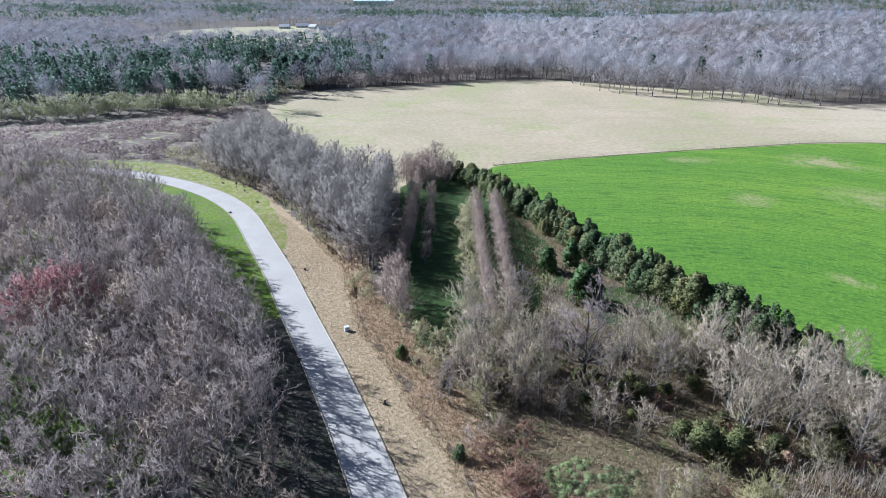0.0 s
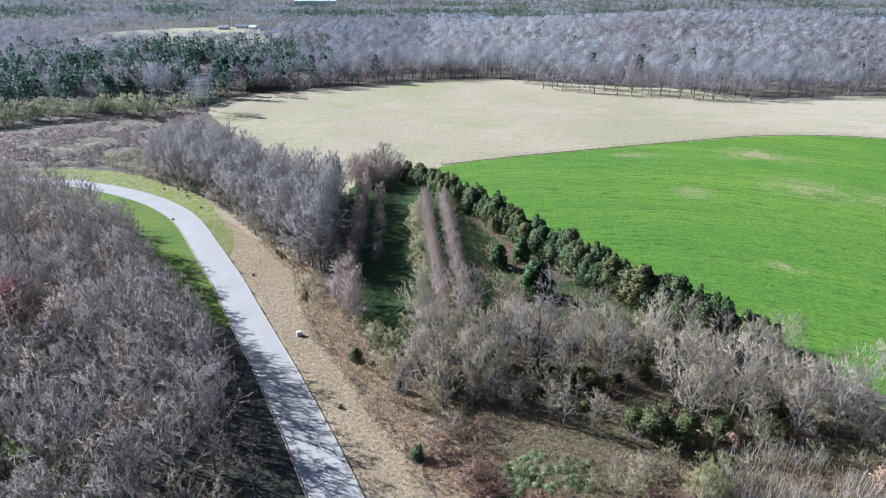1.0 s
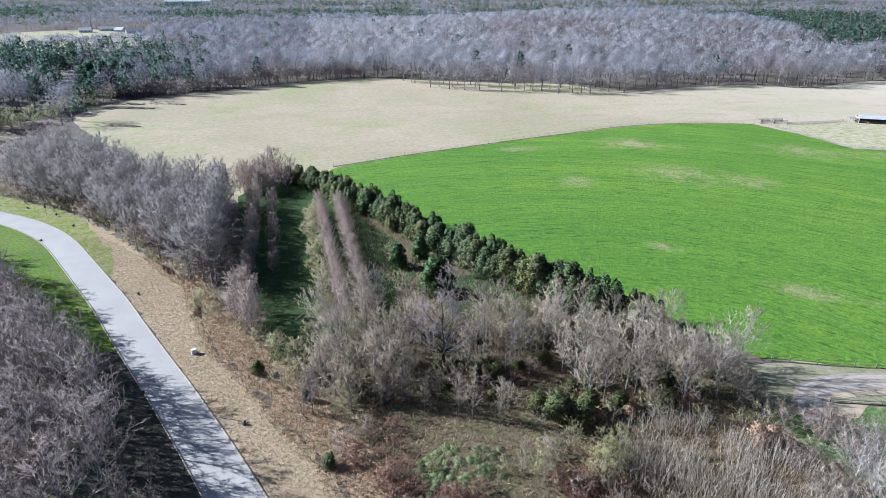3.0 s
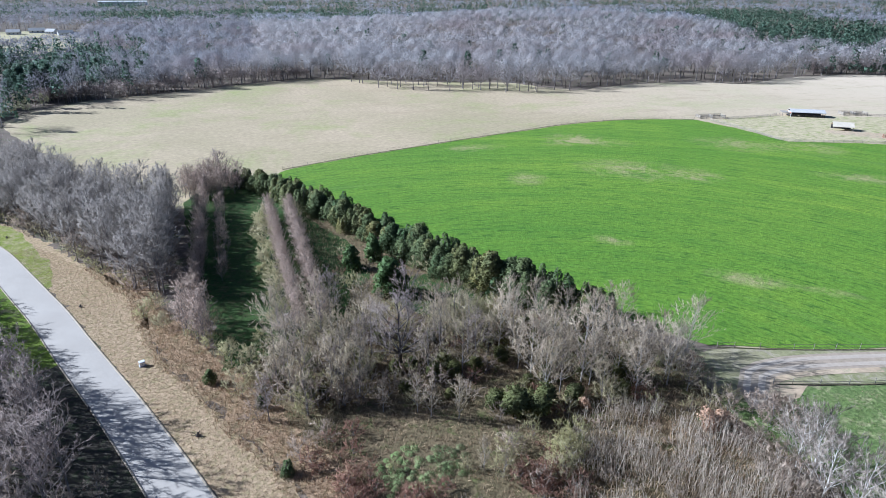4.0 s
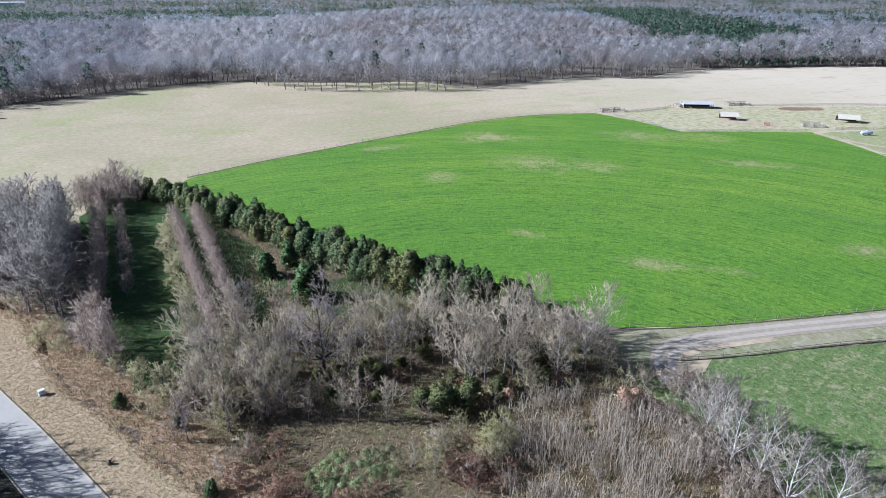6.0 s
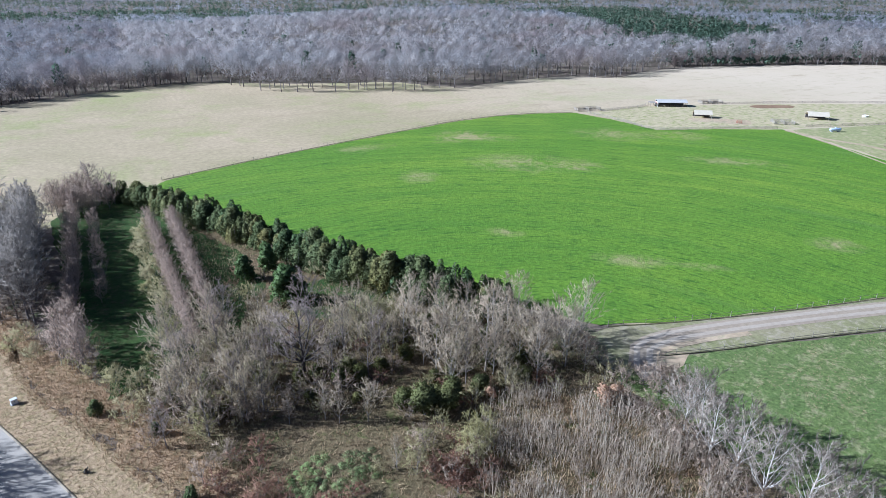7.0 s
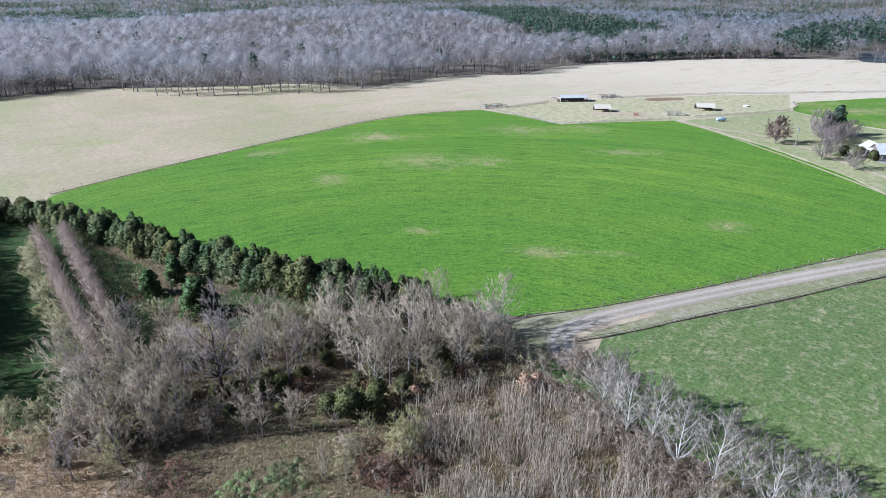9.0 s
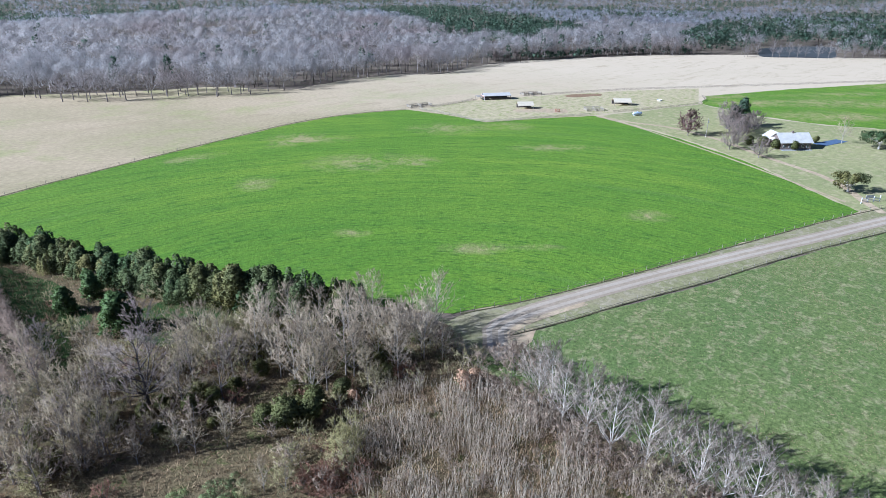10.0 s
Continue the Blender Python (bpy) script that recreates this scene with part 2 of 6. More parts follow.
# Grey twigs in a lighter colour that stands for the sun on the belt.
M_TWIG_BELT = twig_material("sunlit_belt_twigs", (0.40, 0.345, 0.29), (0.345, 0.295, 0.245), (0.38, 0.33, 0.285), 0.85, 0.4, 0.9, 1.08)
M_TWIG_BROWN = twig_material("brown_twigs", (0.42, 0.315, 0.235), (0.36, 0.265, 0.19), (0.43, 0.34, 0.25), 0.85, 0.25, 0.82, 1.15)
M_TWIG_TAN = twig_material("tan_twigs", (0.45, 0.355, 0.255), (0.36, 0.28, 0.20), (0.46, 0.37, 0.235))
M_TWIG_ROW = twig_material("pinkish_twigs", (0.45, 0.335, 0.26), (0.39, 0.285, 0.225), (0.44, 0.33, 0.25))
M_TWIG_PALE = twig_material("pale_twigs", (0.56, 0.45, 0.325), (0.46, 0.365, 0.26), (0.53, 0.42, 0.285))
M_TWIG_RUST = twig_material("rust_twigs", (0.30, 0.15, 0.10), (0.26, 0.14, 0.10), (0.34, 0.20, 0.13))
M_TWIG_RED = twig_material("red_budding_twigs", (0.46, 0.21, 0.19), (0.42, 0.21, 0.19), (0.40, 0.23, 0.20))
M_TWIG_DULL = twig_material("dull_red_twigs", (0.27, 0.165, 0.14), (0.27, 0.165, 0.14), (0.25, 0.17, 0.14))
M_TWIG_GREEN = twig_material("green_twigs", (0.17, 0.23, 0.05), (0.20, 0.24, 0.06), (0.16, 0.20, 0.05))
M_TWIG_WILLOW = twig_material("willow_twigs", (0.44, 0.43, 0.22), (0.38, 0.37, 0.18), (0.44, 0.41, 0.25), 0.85, 0.45)
M_TWIG_OLIVE = twig_material("olive_budding_twigs", (0.46, 0.41, 0.19), (0.38, 0.34, 0.15), (0.47, 0.40, 0.23), 0.85, 0.35, 0.85, 1.12)
M_BARK = plain("grey_bark", (0.20, 0.17, 0.15), 0.9, 0, 0.35, 2.0)
M_BARK_DARK = plain("dark_bark", (0.10, 0.085, 0.075), 0.9, 0, 0.35, 2.0)
M_BARK_PALE = plain("pale_bark", (0.36, 0.315, 0.265), 0.85, 0, 0.35, 1.6)
M_TWIG_SILVER = twig_material("silver_twigs", (0.42, 0.355, 0.29), (0.36, 0.295, 0.24), (0.40, 0.325, 0.255))
M_BARK_WHITE = plain("white_bark", (0.52, 0.47, 0.41), 0.85, 0, 0.3, 1.6)
M_CEDAR = twig_material("cedar_sprays", (0.07, 0.11, 0.042), (0.20, 0.175, 0.058), (0.11, 0.13, 0.05), 0.8, 0.2, 0.75, 1.25)
M_HOLLY = twig_material("holly_leaves", (0.105, 0.16, 0.05), (0.12, 0.17, 0.055), (0.105, 0.15, 0.05), 0.7, 0.3)
M_PRIVET = twig_material("privet_leaves", (0.155, 0.165, 0.055), (0.20, 0.18, 0.06), (0.125, 0.13, 0.05), 0.8, 0.3)
M_WEED = twig_material("pale_weeds", (0.22, 0.28, 0.10), (0.22, 0.28, 0.10), (0.28, 0.31, 0.14), 0.8, 0.3)
M_PINE = twig_material("pine_needles", (0.07, 0.112, 0.07), (0.08, 0.12, 0.07), (0.095, 0.13, 0.085), 0.8, 0.3, 0.9, 1.1)
M_STEM = twig_material("bracken_stems", (0.34, 0.25, 0.215), (0.34, 0.25, 0.215), (0.29, 0.22, 0.19))
M_STRAW = twig_material("dry_stems", (0.50, 0.42, 0.32), (0.50, 0.42, 0.32), (0.42, 0.34, 0.25))
M_TUFT = twig_material("dry_tufts", (0.38, 0.27, 0.155), (0.33, 0.22, 0.13), (0.36, 0.26, 0.15))


# ---------------------------------------------------------------- mesh helpers
def tri_mesh(name, verts, faces, material, normals=None):
    """A mesh of triangles; normals, one a vertex, round off the shading of a crown of many small pieces."""
    me = bpy.data.meshes.new(name)
    verts, faces = np.asarray(verts, np.float32).reshape(-1, 3), np.asarray(faces, np.int32).reshape(-1, 3)
    if normals is not None:
        faces = faces.copy()
        flat = np.cross(verts[faces[:, 1]] - verts[faces[:, 0]], verts[faces[:, 2]] - verts[faces[:, 0]])
        wrong = (flat * normals[faces].sum(1)).sum(1) < 0
        faces[wrong] = faces[wrong][:, ::-1]
    me.vertices.add(len(verts))
    me.vertices.foreach_set("co", verts.ravel())
    me.loops.add(faces.size)
    me.loops.foreach_set("vertex_index", faces.ravel())
    me.polygons.add(len(faces))
    me.polygons.foreach_set("loop_start", np.arange(0, faces.size, 3, dtype=np.int32))
    if normals is not None:
        me.polygons.foreach_set("use_smooth", np.ones(len(faces), bool))
    me.update(calc_edges=True)
    if normals is not None:
        me.normals_split_custom_set_from_vertices(normals.astype(np.float32))
    me.materials.append(material)
    return me


def round_normals(v, seed=0, rough=0.3):
    """Outward normals of a crown as a whole, a little unsteady."""
    rng = np.random.default_rng(seed)
    lo, hi = v.min(0), v.max(0)
    c, half = (lo + hi) / 2, (hi - lo) / 2 + 1e-3
    c[2] = lo[2] + 0.4 * (hi[2] - lo[2])
    n = (v - c) / half
    jit = np.repeat(rng.normal(0, rough, (len(v) // 3 + 1, 3)), 3, 0)[:len(v)]
    n = n + jit + (0, 0, 0.15)
    return n / (np.linalg.norm(n, axis=1, keepdims=True) + 1e-9)


def tube_normals(v, f):
    n = np.zeros_like(v)
    flat = np.cross(v[f[:, 1]] - v[f[:, 0]], v[f[:, 2]] - v[f[:, 0]])
    for k in range(3):
        np.add.at(n, f[:, k], flat)
    return n / (np.linalg.norm(n, axis=1, keepdims=True) + 1e-9)


def part(name, data, parent, label="", m=None):
    """Links one mesh as a part of a thing."""
    ob = new(name, data)
    ob.parent = parent
    if m is not None:
        ob.matrix_basis = m
    return tagged(ob, label)


def thing(name, label, category, m=None, group="", kind="", data=None):
    ob = new(name, data)
    if m is not None:
        ob.matrix_basis = m
    return tagged(ob, label, category, group, kind)


def bm_mesh(name, bm, material, smooth=False):
    me = bpy.data.meshes.new(name)
    bm.to_mesh(me)
    bm.free()
    me.materials.append(material)
    if smooth:
        for p in me.polygons:
            p.use_smooth = True
    return me


def box_into(bm, x0, y0, z0, x1, y1, z1, bevel=0.0):
    r = bmesh.ops.create_cube(bm, size=1.0, matrix=Matrix.LocRotScale(((x0 + x1) / 2, (y0 + y1) / 2, (z0 + z1) / 2), None, (x1 - x0, y1 - y0, z1 - z0)))
    if bevel:
        edges = list({e for v in r["verts"] for e in v.link_edges})
        bmesh.ops.bevel(bm, geom=edges, offset=bevel, segments=1, affect="EDGES")


def box_mesh(name, material, *size, bevel=0.0):
    bm = bmesh.new()
    box_into(bm, *size, bevel=bevel)
    return bm_mesh(name, bm, material)


def smoothed(pts, closed=False, step=3.0):
    """A Catmull-Rom line through the points, sampled about every step metres."""
    p = [Vector((*q, 0)) for q in pts]
    n, out = len(p), []
    for i in range(n if closed else n - 1):
        a, b, c, d = (p[(i - 1) % n], p[i], p[(i + 1) % n], p[(i + 2) % n]) if closed else (p[max(i - 1, 0)], p[i], p[i + 1], p[min(i + 2, n - 1)])
        k = max(1, int((c - b).length / step))
        for j in range(k):
            t = j / k
            out.append(0.5 * (2 * b + (c - a) * t + (2 * a - 5 * b + 4 * c - d) * t * t + (3 * b - a - 3 * c + d) * t ** 3))
    if not closed:
        out.append(p[-1])
    return [(v.x, v.y) for v in out]


def straight(pts, step):
    """The closed outline through the points, sampled along its straight sides."""
    out = []
    for (ax, ay), (bx, by) in zip(pts, pts[1:] + pts[:1]):
        k = max(1, int(math.hypot(bx - ax, by - ay) / step))
        out += [(ax + (bx - ax) * j / k, ay + (by - ay) * j / k) for j in range(k)]
    return out


def inside(poly, x, y):
    x, y = np.asarray(x, float), np.asarray(y, float)
    hit = np.zeros(x.shape, bool)
    for (ax, ay), (bx, by) in zip(poly, poly[1:] + poly[:1]):
        if ay != by:
            hit ^= ((ay > y) != (by > y)) & (x < (bx - ax) * (y - ay) / (by - ay) + ax)
    return hit


def edge_distance(line, x, y):
    best = np.full(np.shape(x), 1e9)
    for (ax, ay), (bx, by) in zip(line, line[1:]):
        dx, dy = bx - ax, by - ay
        t = np.clip(((x - ax) * dx + (y - ay) * dy) / max(1e-9, dx * dx + dy * dy), 0, 1)
        best = np.minimum(best, np.hypot(x - ax - t * dx, y - ay - t * dy))
    return best


def scatter(poly, gap, seed):
    """Jittered places inside a polygon, about gap metres apart."""
    rng = np.random.default_rng(seed)
    a = np.array(poly)
    (x0, y0), (x1, y1) = a.min(0), a.max(0)
    gx, gy = np.meshgrid(np.arange(x0, x1 + gap, gap), np.arange(y0, y1 + gap, gap))
    gx = gx + (np.arange(gx.shape[0]) % 2)[:, None] * gap / 2
    p = np.stack([gx.ravel(), gy.ravel()], 1) + rng.uniform(-0.42, 0.42, (gx.size, 2)) * gap
    return p[inside(poly, p[:, 0], p[:, 1])]


def rise(x, y):
    """The height of the land: level round the fields, low wooded hills behind them."""
    x, y = np.asarray(x, float), np.asarray(y, float)
    far = np.clip((np.hypot(x, y) - 780) / 500, 0, 1) ** 1.5
    h = 16 * np.exp(-(((x - 420) / 220) ** 2 + ((y - 760) / 150) ** 2))
    return far * (6 * np.sin(x / 260 + 1.0) * np.cos(y / 310) + 5 * np.sin((x + y) / 420)) + h


def sheet(name, pts, z, material, label, category, step=3.0, wobble=0.35, seed=1, smooth=True):
    """A flat lie of ground with an uneven edge, z metres above the land."""
    rng = np.random.default_rng(seed)
    line = smoothed(pts, True, step) if smooth else straight(pts, step)
    bm = bmesh.new()
    vs = [bm.verts.new((x + rng.normal(0, wobble), y + rng.normal(0, wobble), z)) for x, y in line]
    f = bm.faces.new(vs)
    if f.normal.z < 0 or f.calc_center_median() is None:
        f.normal_flip()
    bm.normal_update()
    if f.normal.z < 0:
        f.normal_flip()
    bmesh.ops.triangulate(bm, faces=[f], ngon_method="EAR_CLIP")
    return thing(name, label, category, kind="structure", data=bm_mesh(name, bm, material))


def ribbon(name, line, halves, z, material, label, category, crown=0.0, lift=0.0):
    """A strip along a line, from halves[0] to halves[1] metres to its left, with a raised middle or a thickness."""
    bm, rows = bmesh.new(), []
    for i, (x, y) in enumerate(line):
        ax, ay = line[max(i - 1, 0)]
        bx, by = line[min(i + 1, len(line) - 1)]
        d = math.hypot(bx - ax, by - ay)
        nx, ny = -(by - ay) / d, (bx - ax) / d
        a, b = halves
        if lift:
            prof = [(a, z - 0.05), (a, z + lift * 0.8), (a + (b - a) * 0.2, z + lift), (b - (b - a) * 0.2, z + lift), (b, z + lift * 0.8), (b, z - 0.05)]
        else:
            prof = [(a + (b - a) * k / 4, z + crown * (1 - (k / 2 - 1) ** 2)) for k in range(5)]
        rows.append([bm.verts.new((x + nx * s, y + ny * s, h)) for s, h in prof])
    for r, s in zip(rows, rows[1:]):
        for j in range(len(r) - 1):
            bm.faces.new((r[j], s[j], s[j + 1], r[j + 1]))
    bmesh.ops.recalc_face_normals(bm, faces=bm.faces[:])
    bm.normal_update()
    if sum(f.normal.z for f in bm.faces) < 0:
        bmesh.ops.reverse_faces(bm, faces=bm.faces[:])
    return thing(name, label, category, kind="structure", data=bm_mesh(name, bm, material, True))


# ---------------------------------------------------------------- the land
def build_ground():
    rings = [0, 40, 80, 130, 190, 260, 340, 420] + [480 * 1.09 ** k for k in range(30)]
    n = 120
    verts, faces = [(0, 0, 0)], []
    for r in rings[1:]:
        for k in range(n):
            a = 2 * math.pi * k / n
            x, y = r * math.cos(a), r * math.sin(a)
            verts.append((x, y, float(rise(x, y))))
    for k in range(n):
        faces.append((0, 1 + k, 1 + (k + 1) % n))
    for i in range(len(rings) - 2):
        for k in range(n):
            a, b = 1 + i * n + k, 1 + i * n + (k + 1) % n
            faces += [(a, a + n, b + n), (a, b + n, b)]
    thing("ground", "brown leaf-littered woodland ground reaching the horizon", "ground", kind="structure", data=tri_mesh("ground", verts, faces, M_FLOOR))


ROAD_RIGHT = [(4.5, 30), (-0.5, 48), (-4.6, 60.2), (-7.2, 67), (-10.3, 74.7), (-13.9, 83.1), (-17.4, 91.2), (-21.7, 100.6), (-27.3, 112.9), (-33.7, 127.3), (-39.6, 139.2),
              (-45.1, 150.3), (-52.6, 165), (-59.7, 175.5), (-68.9, 185.5), (-80.1, 194.5), (-92.4, 202), (-106.9, 208.5), (-126.8, 213), (-150, 214.5), (-200, 213)]
ROAD = smoothed(ROAD_RIGHT, False, 3)
PASTURE = [(-96, 345), (-72, 283), (-50, 240), (-26, 190), (5, 184), (40, 150), (76, 78), (210, 30), (300, -20), (420, -80), (700, -60), (760, 60), (697, 131), (610, 258),
           (483, 330), (396, 347), (330, 332), (304, 353), (234, 350), (216, 342), (205, 350), (196, 364), (182, 386), (150, 398), (112, 416), (75, 440), (45, 443), (-31, 409), (-71, 390)]
FIELD = [(18.8, 217.7), (45.8, 227), (71, 234), (95, 240.5), (122, 247), (152, 254), (178, 255), (200, 251), (217.5, 243.5), (222, 220), (222.6, 194), (249.7, 181), (274, 167),
         (257, 115), (237, 77), (216, 50), (205, 35), (153.6, 50), (117, 60.5), (91.4, 69), (78, 75), (68, 90), (60, 105), (50, 121), (42, 138), (33, 160), (22, 185), (13, 207)]
MEADOW = [(68, 61), (78, 61.7), (91, 57.2), (105, 53), (128, 45.5), (156, 37), (191.5, 25), (260, 0), (280, -70), (90, -70), (66, -30), (68.5, 20), (69, 45)]
GRAVEL = smoothed([(260, 6), (230, 17), (201.6, 27.8), (175, 37), (146.5, 47.2), (121, 55.8), (98.6, 62.6), (86, 65.5), (79, 65), (75.2, 61.5), (73.4, 57)], False, 3)
BRACKEN = [(-250, 215), (-200, 277), (-182, 288), (-158, 308), (-118, 332), (-98, 335), (-86, 262), (-90, 232), (-105, 222), (-150, 222)]
VERGE_LINE = [(10, 40), (4.2, 60.2), (1.4, 68.7), (-2.8, 76.1), (-5.7, 83.1), (-9.1, 91.3), (-14.1, 100.7), (-18.9, 116.8), (-21.9, 129.5), (-32.6, 148.5), (-41.7, 163.2),
              (-55, 183.3), (-67.3, 195), (-88.2, 211.6), (-103.2, 218.8), (-150, 222)]
POND = [(630, 213), (648, 188), (668, 166), (730, 180), (788, 198), (770, 225), (718, 245), (670, 232)]
FAR_FIELD = [(-330, 690), (-160, 655), (-120, 740), (-130, 880), (-200, 985), (-310, 930), (-380, 800)]

build_ground()
sheet("pasture", PASTURE, 0.03, M_PASTURE, "dry tan winter pasture with faint green streaks", "pasture", 6, 0.8, 2)
sheet("crop_field", FIELD, 0.07, M_CROP, "bright green winter crop field with pale bare patches", "field", 3, 0.22, 3, False)
sheet("meadow", MEADOW, 0.03, M_MEADOW, "muted green meadow with straw-coloured tufts", "meadow", 4, 0.3, 4)
sheet("pond", POND, 0.06, M_WATER, "still dark pond beyond the pasture", "pond", 6, 0.5, 19)
sheet("bracken_meadow", BRACKEN, 0.03, M_BRACKEN, "brown rough meadow with pale grass patches", "meadow", 5, 0.8, 5)
sheet("verge", [(4.5, 30), *ROAD_RIGHT[1:15], (-80, 201), *VERGE_LINE[::-1][3:]], 0.035, M_VERGE, "dry straw-coloured mown verge beside the road", "verge", 1.2, 0.45, 6)
sheet("rough_grass", [*VERGE_LINE[:10], *[(x + (7.0 if y < 105 else 4.0), y + 1.5) for x, y in VERGE_LINE[:9][::-1]]], 0.028, M_ROUGH, "rough dead grass and brambles beside the verge", "grass", 1.5, 0.7, 16)
sheet("green_verge", [(-39.6, 139.2), (-45.1, 150.3), (-52.6, 165), (-59.7, 175.5), (-68.9, 185.5), (-80.1, 194.5), (-106.9, 208.5), (-126.8, 213), (-150, 215), (-150, 223), (-110, 221.5),
                      (-88.2, 213), (-67.3, 196), (-55, 182), (-47, 166), (-41, 152)], 0.045, M_FRINGE, "yellow-green grass along the bend of the road", "verge", 3, 0.5, 7)
sheet("far_side_verge", [(-30, 108), (-34, 116), (-46, 142), (-54, 157), (-63, 170), (-77, 187), (-98, 200), (-130, 209), (-150, 209), (-150, 190), (-100, 172), (-72, 152), (-58, 134), (-46, 112), (-40, 104)], 0.035, M_DIM_VERGE,
      "green verge below the bare woodland", "verge", 3, 0.4, 8)
sheet("corridor_grass", [(-5, 95), (-1, 96), (6, 101), (17, 106), (22, 117), (27, 126), (26, 146), (20, 164), (12, 195), (-8, 205), (-13, 190), (-12, 160), (-9, 130), (-6, 108)], 0.05, M_LUSH, "rank green grass between the tree rows, darkened for their shade", "grass", 3, 0.6, 9)
sheet("scrub_ground", [(6, 40), (5.5, 60), (2, 70), (-4, 84), (-8, 92), (0, 96), (8, 110), (12, 150), (16, 182), (30, 148), (44, 118), (56, 100), (66, 84), (72, 68), (69.5, 50), (69, 20), (66, -20), (20, 10)],
      0.02, M_SCRUB, "brown scrubby ground with green weeds", "scrub", 3, 0.6, 10)
sheet("road_shoulder", [(250, 16), (203.6, 34.2), (153.6, 49.6), (117, 60), (91.4, 68.6), (78, 74), (70, 70), (70, 60), (78, 62), (91, 57.6), (105, 53.3), (128, 45.8), (156, 37.4), (191.5, 25.2), (250, 3)], 0.05,
      M_SHOULDER, "dry grass shoulder along the gravel lane", "verge", 4, 0.25, 11)
sheet("farmyard", [(222, 241), (223, 196), (250, 182), (275, 168), (300, 160), (345, 146), (372, 158), (400, 170), (358, 197), (312, 219), (296, 226), (262, 240)], 0.05, M_LAWN,
      "pale worn paddock grass round the farm sheds", "paddock", 4, 0.4, 12, False)
sheet("house_lawn", [(276, 165), (345, 144), (330, 110), (332, 80), (345, 50), (330, 0), (240, 14), (206, 35), (218, 51), (239, 78), (259, 116)], 0.055, M_YARD, "mown lawn round the farmhouse", "lawn", 4, 0.4, 13, False)
sheet("second_crop_field", [(346, 145), (375, 154), (440, 128), (560, 70), (600, 0), (350, 20), (345, 50), (333, 82), (333, 112)], 0.05, M_CROP_PLAIN, "green crop field behind the farmhouse", "field", 4, 0.4, 14, False)
ribbon("dirt_drive", smoothed([(273.3, 165), (272.4, 147.5), (275, 130), (272, 115), (266, 100.4), (257, 86.6), (249, 73.5), (243.4, 63.2), (238, 54), (228, 44), (217, 36.5), (208.5, 29.5)], False, 3), (-1.3, 1.3), 0.075, M_DIRT,
       "pale dirt drive beside the crop field", "drive", 0.03)
ribbon("field_margin", smoothed([(273, 162.5), (264, 137), (252, 112), (241, 90), (227, 65), (212, 40)], False, 4), (-0.55, 0.55), 0.085, M_DIRT, "thin bare margin along the crop field", "verge", 0.02)
# Dark sheet laid over the strip that the wood keeps in shadow.
sheet("shaded_verge", [(0, 30), (-7, 50), (-11.5, 60.5), (-17, 75), (-24, 91.5), (-30, 105), (-34, 114), (-42, 107), (-36, 93), (-32, 78), (-31, 66), (-30, 50), (-28, 30)], 0.03, M_LITTER, "litter between the road and the wood, darkened for the wood's shade", "verge", 2, 0.5, 18)
for line_, wide_ in (([(18, 218.3), (45.8, 227.8), (71, 234.8), (95, 241.3), (122, 247.8), (152, 254.8), (178, 255.8), (200, 251.8), (217, 244.6)], 0.45), ([(250, 15), (204, 34.4), (153.6, 49.8), (117, 60.3), (91.4, 68.8), (79, 74)], 0.22), ([(250, 3.3), (191.5, 25.4), (156.3, 37.6), (127.9, 45.9), (105.2, 53.5), (91.2, 57.6), (79.5, 61.8)], 0.16)):
    ribbon("fence_strip", smoothed(line_, False, 4), (-wide_, wide_), 0.09, M_STRIP, "dark strip of grass below a fence", "grass", 0.05)
ribbon("road", ROAD, (0.0, 6.4), 0.06, M_ASPHALT, "grey weathered asphalt road curving through the trees", "road", 0.06)
ribbon("kerb_right", ROAD, (-0.22, 0.03), 0.04, M_KERB, "low tan concrete kerb along the road", "kerb", 0, 0.14)
ribbon("kerb_left", ROAD, (6.37, 6.6), 0.04, M_KERB, "low tan concrete kerb along the road", "kerb", 0, 0.14)
ribbon("gravel_lane", GRAVEL, (-2.4, 2.4), 0.08, M_GRAVEL, "pale gravel lane between two wire fences", "lane", 0.05)


ribbon("wheel_track_north", GRAVEL, (0.55, 1.65), 0.125, M_TRACK, "pale worn wheel track in the gravel", "track", 0.02)
ribbon("wheel_track_south", GRAVEL, (-1.65, -0.55), 0.125, M_TRACK, "pale worn wheel track in the gravel", "track", 0.02)


sheet("bare_corner", [(76.5, 59.5), (79, 61.3), (84, 60.4), (85, 59), (81, 58.4), (77.5, 57.5)], 0.055, M_DIRT, "bare tan earth at the end of the lane's fence", "dirt", 2, 0.4, 63)
ribbon("lane_edge", [q for q in GRAVEL if q[0] < 112 and q[1] > 61.0], (2.3, 3.7), 0.085, M_DIRT, "tan earth edge along the bend of the lane", "verge", 0.03)


def far_sheet():
    line = smoothed(FAR_FIELD, True, 30)
    bm = bmesh.new()
    f = bm.faces.new([bm.verts.new((x, y, float(rise(x, y)) + 1.2)) for x, y in line])
    bm.normal_update()
    if f.normal.z < 0:
        f.normal_flip()
    bmesh.ops.triangulate(bm, faces=[f])
    thing("far_field", "pale green clearing in the far woods", "field", kind="structure", data=bm_mesh("far_field", bm, M_LAWN))


far_sheet()


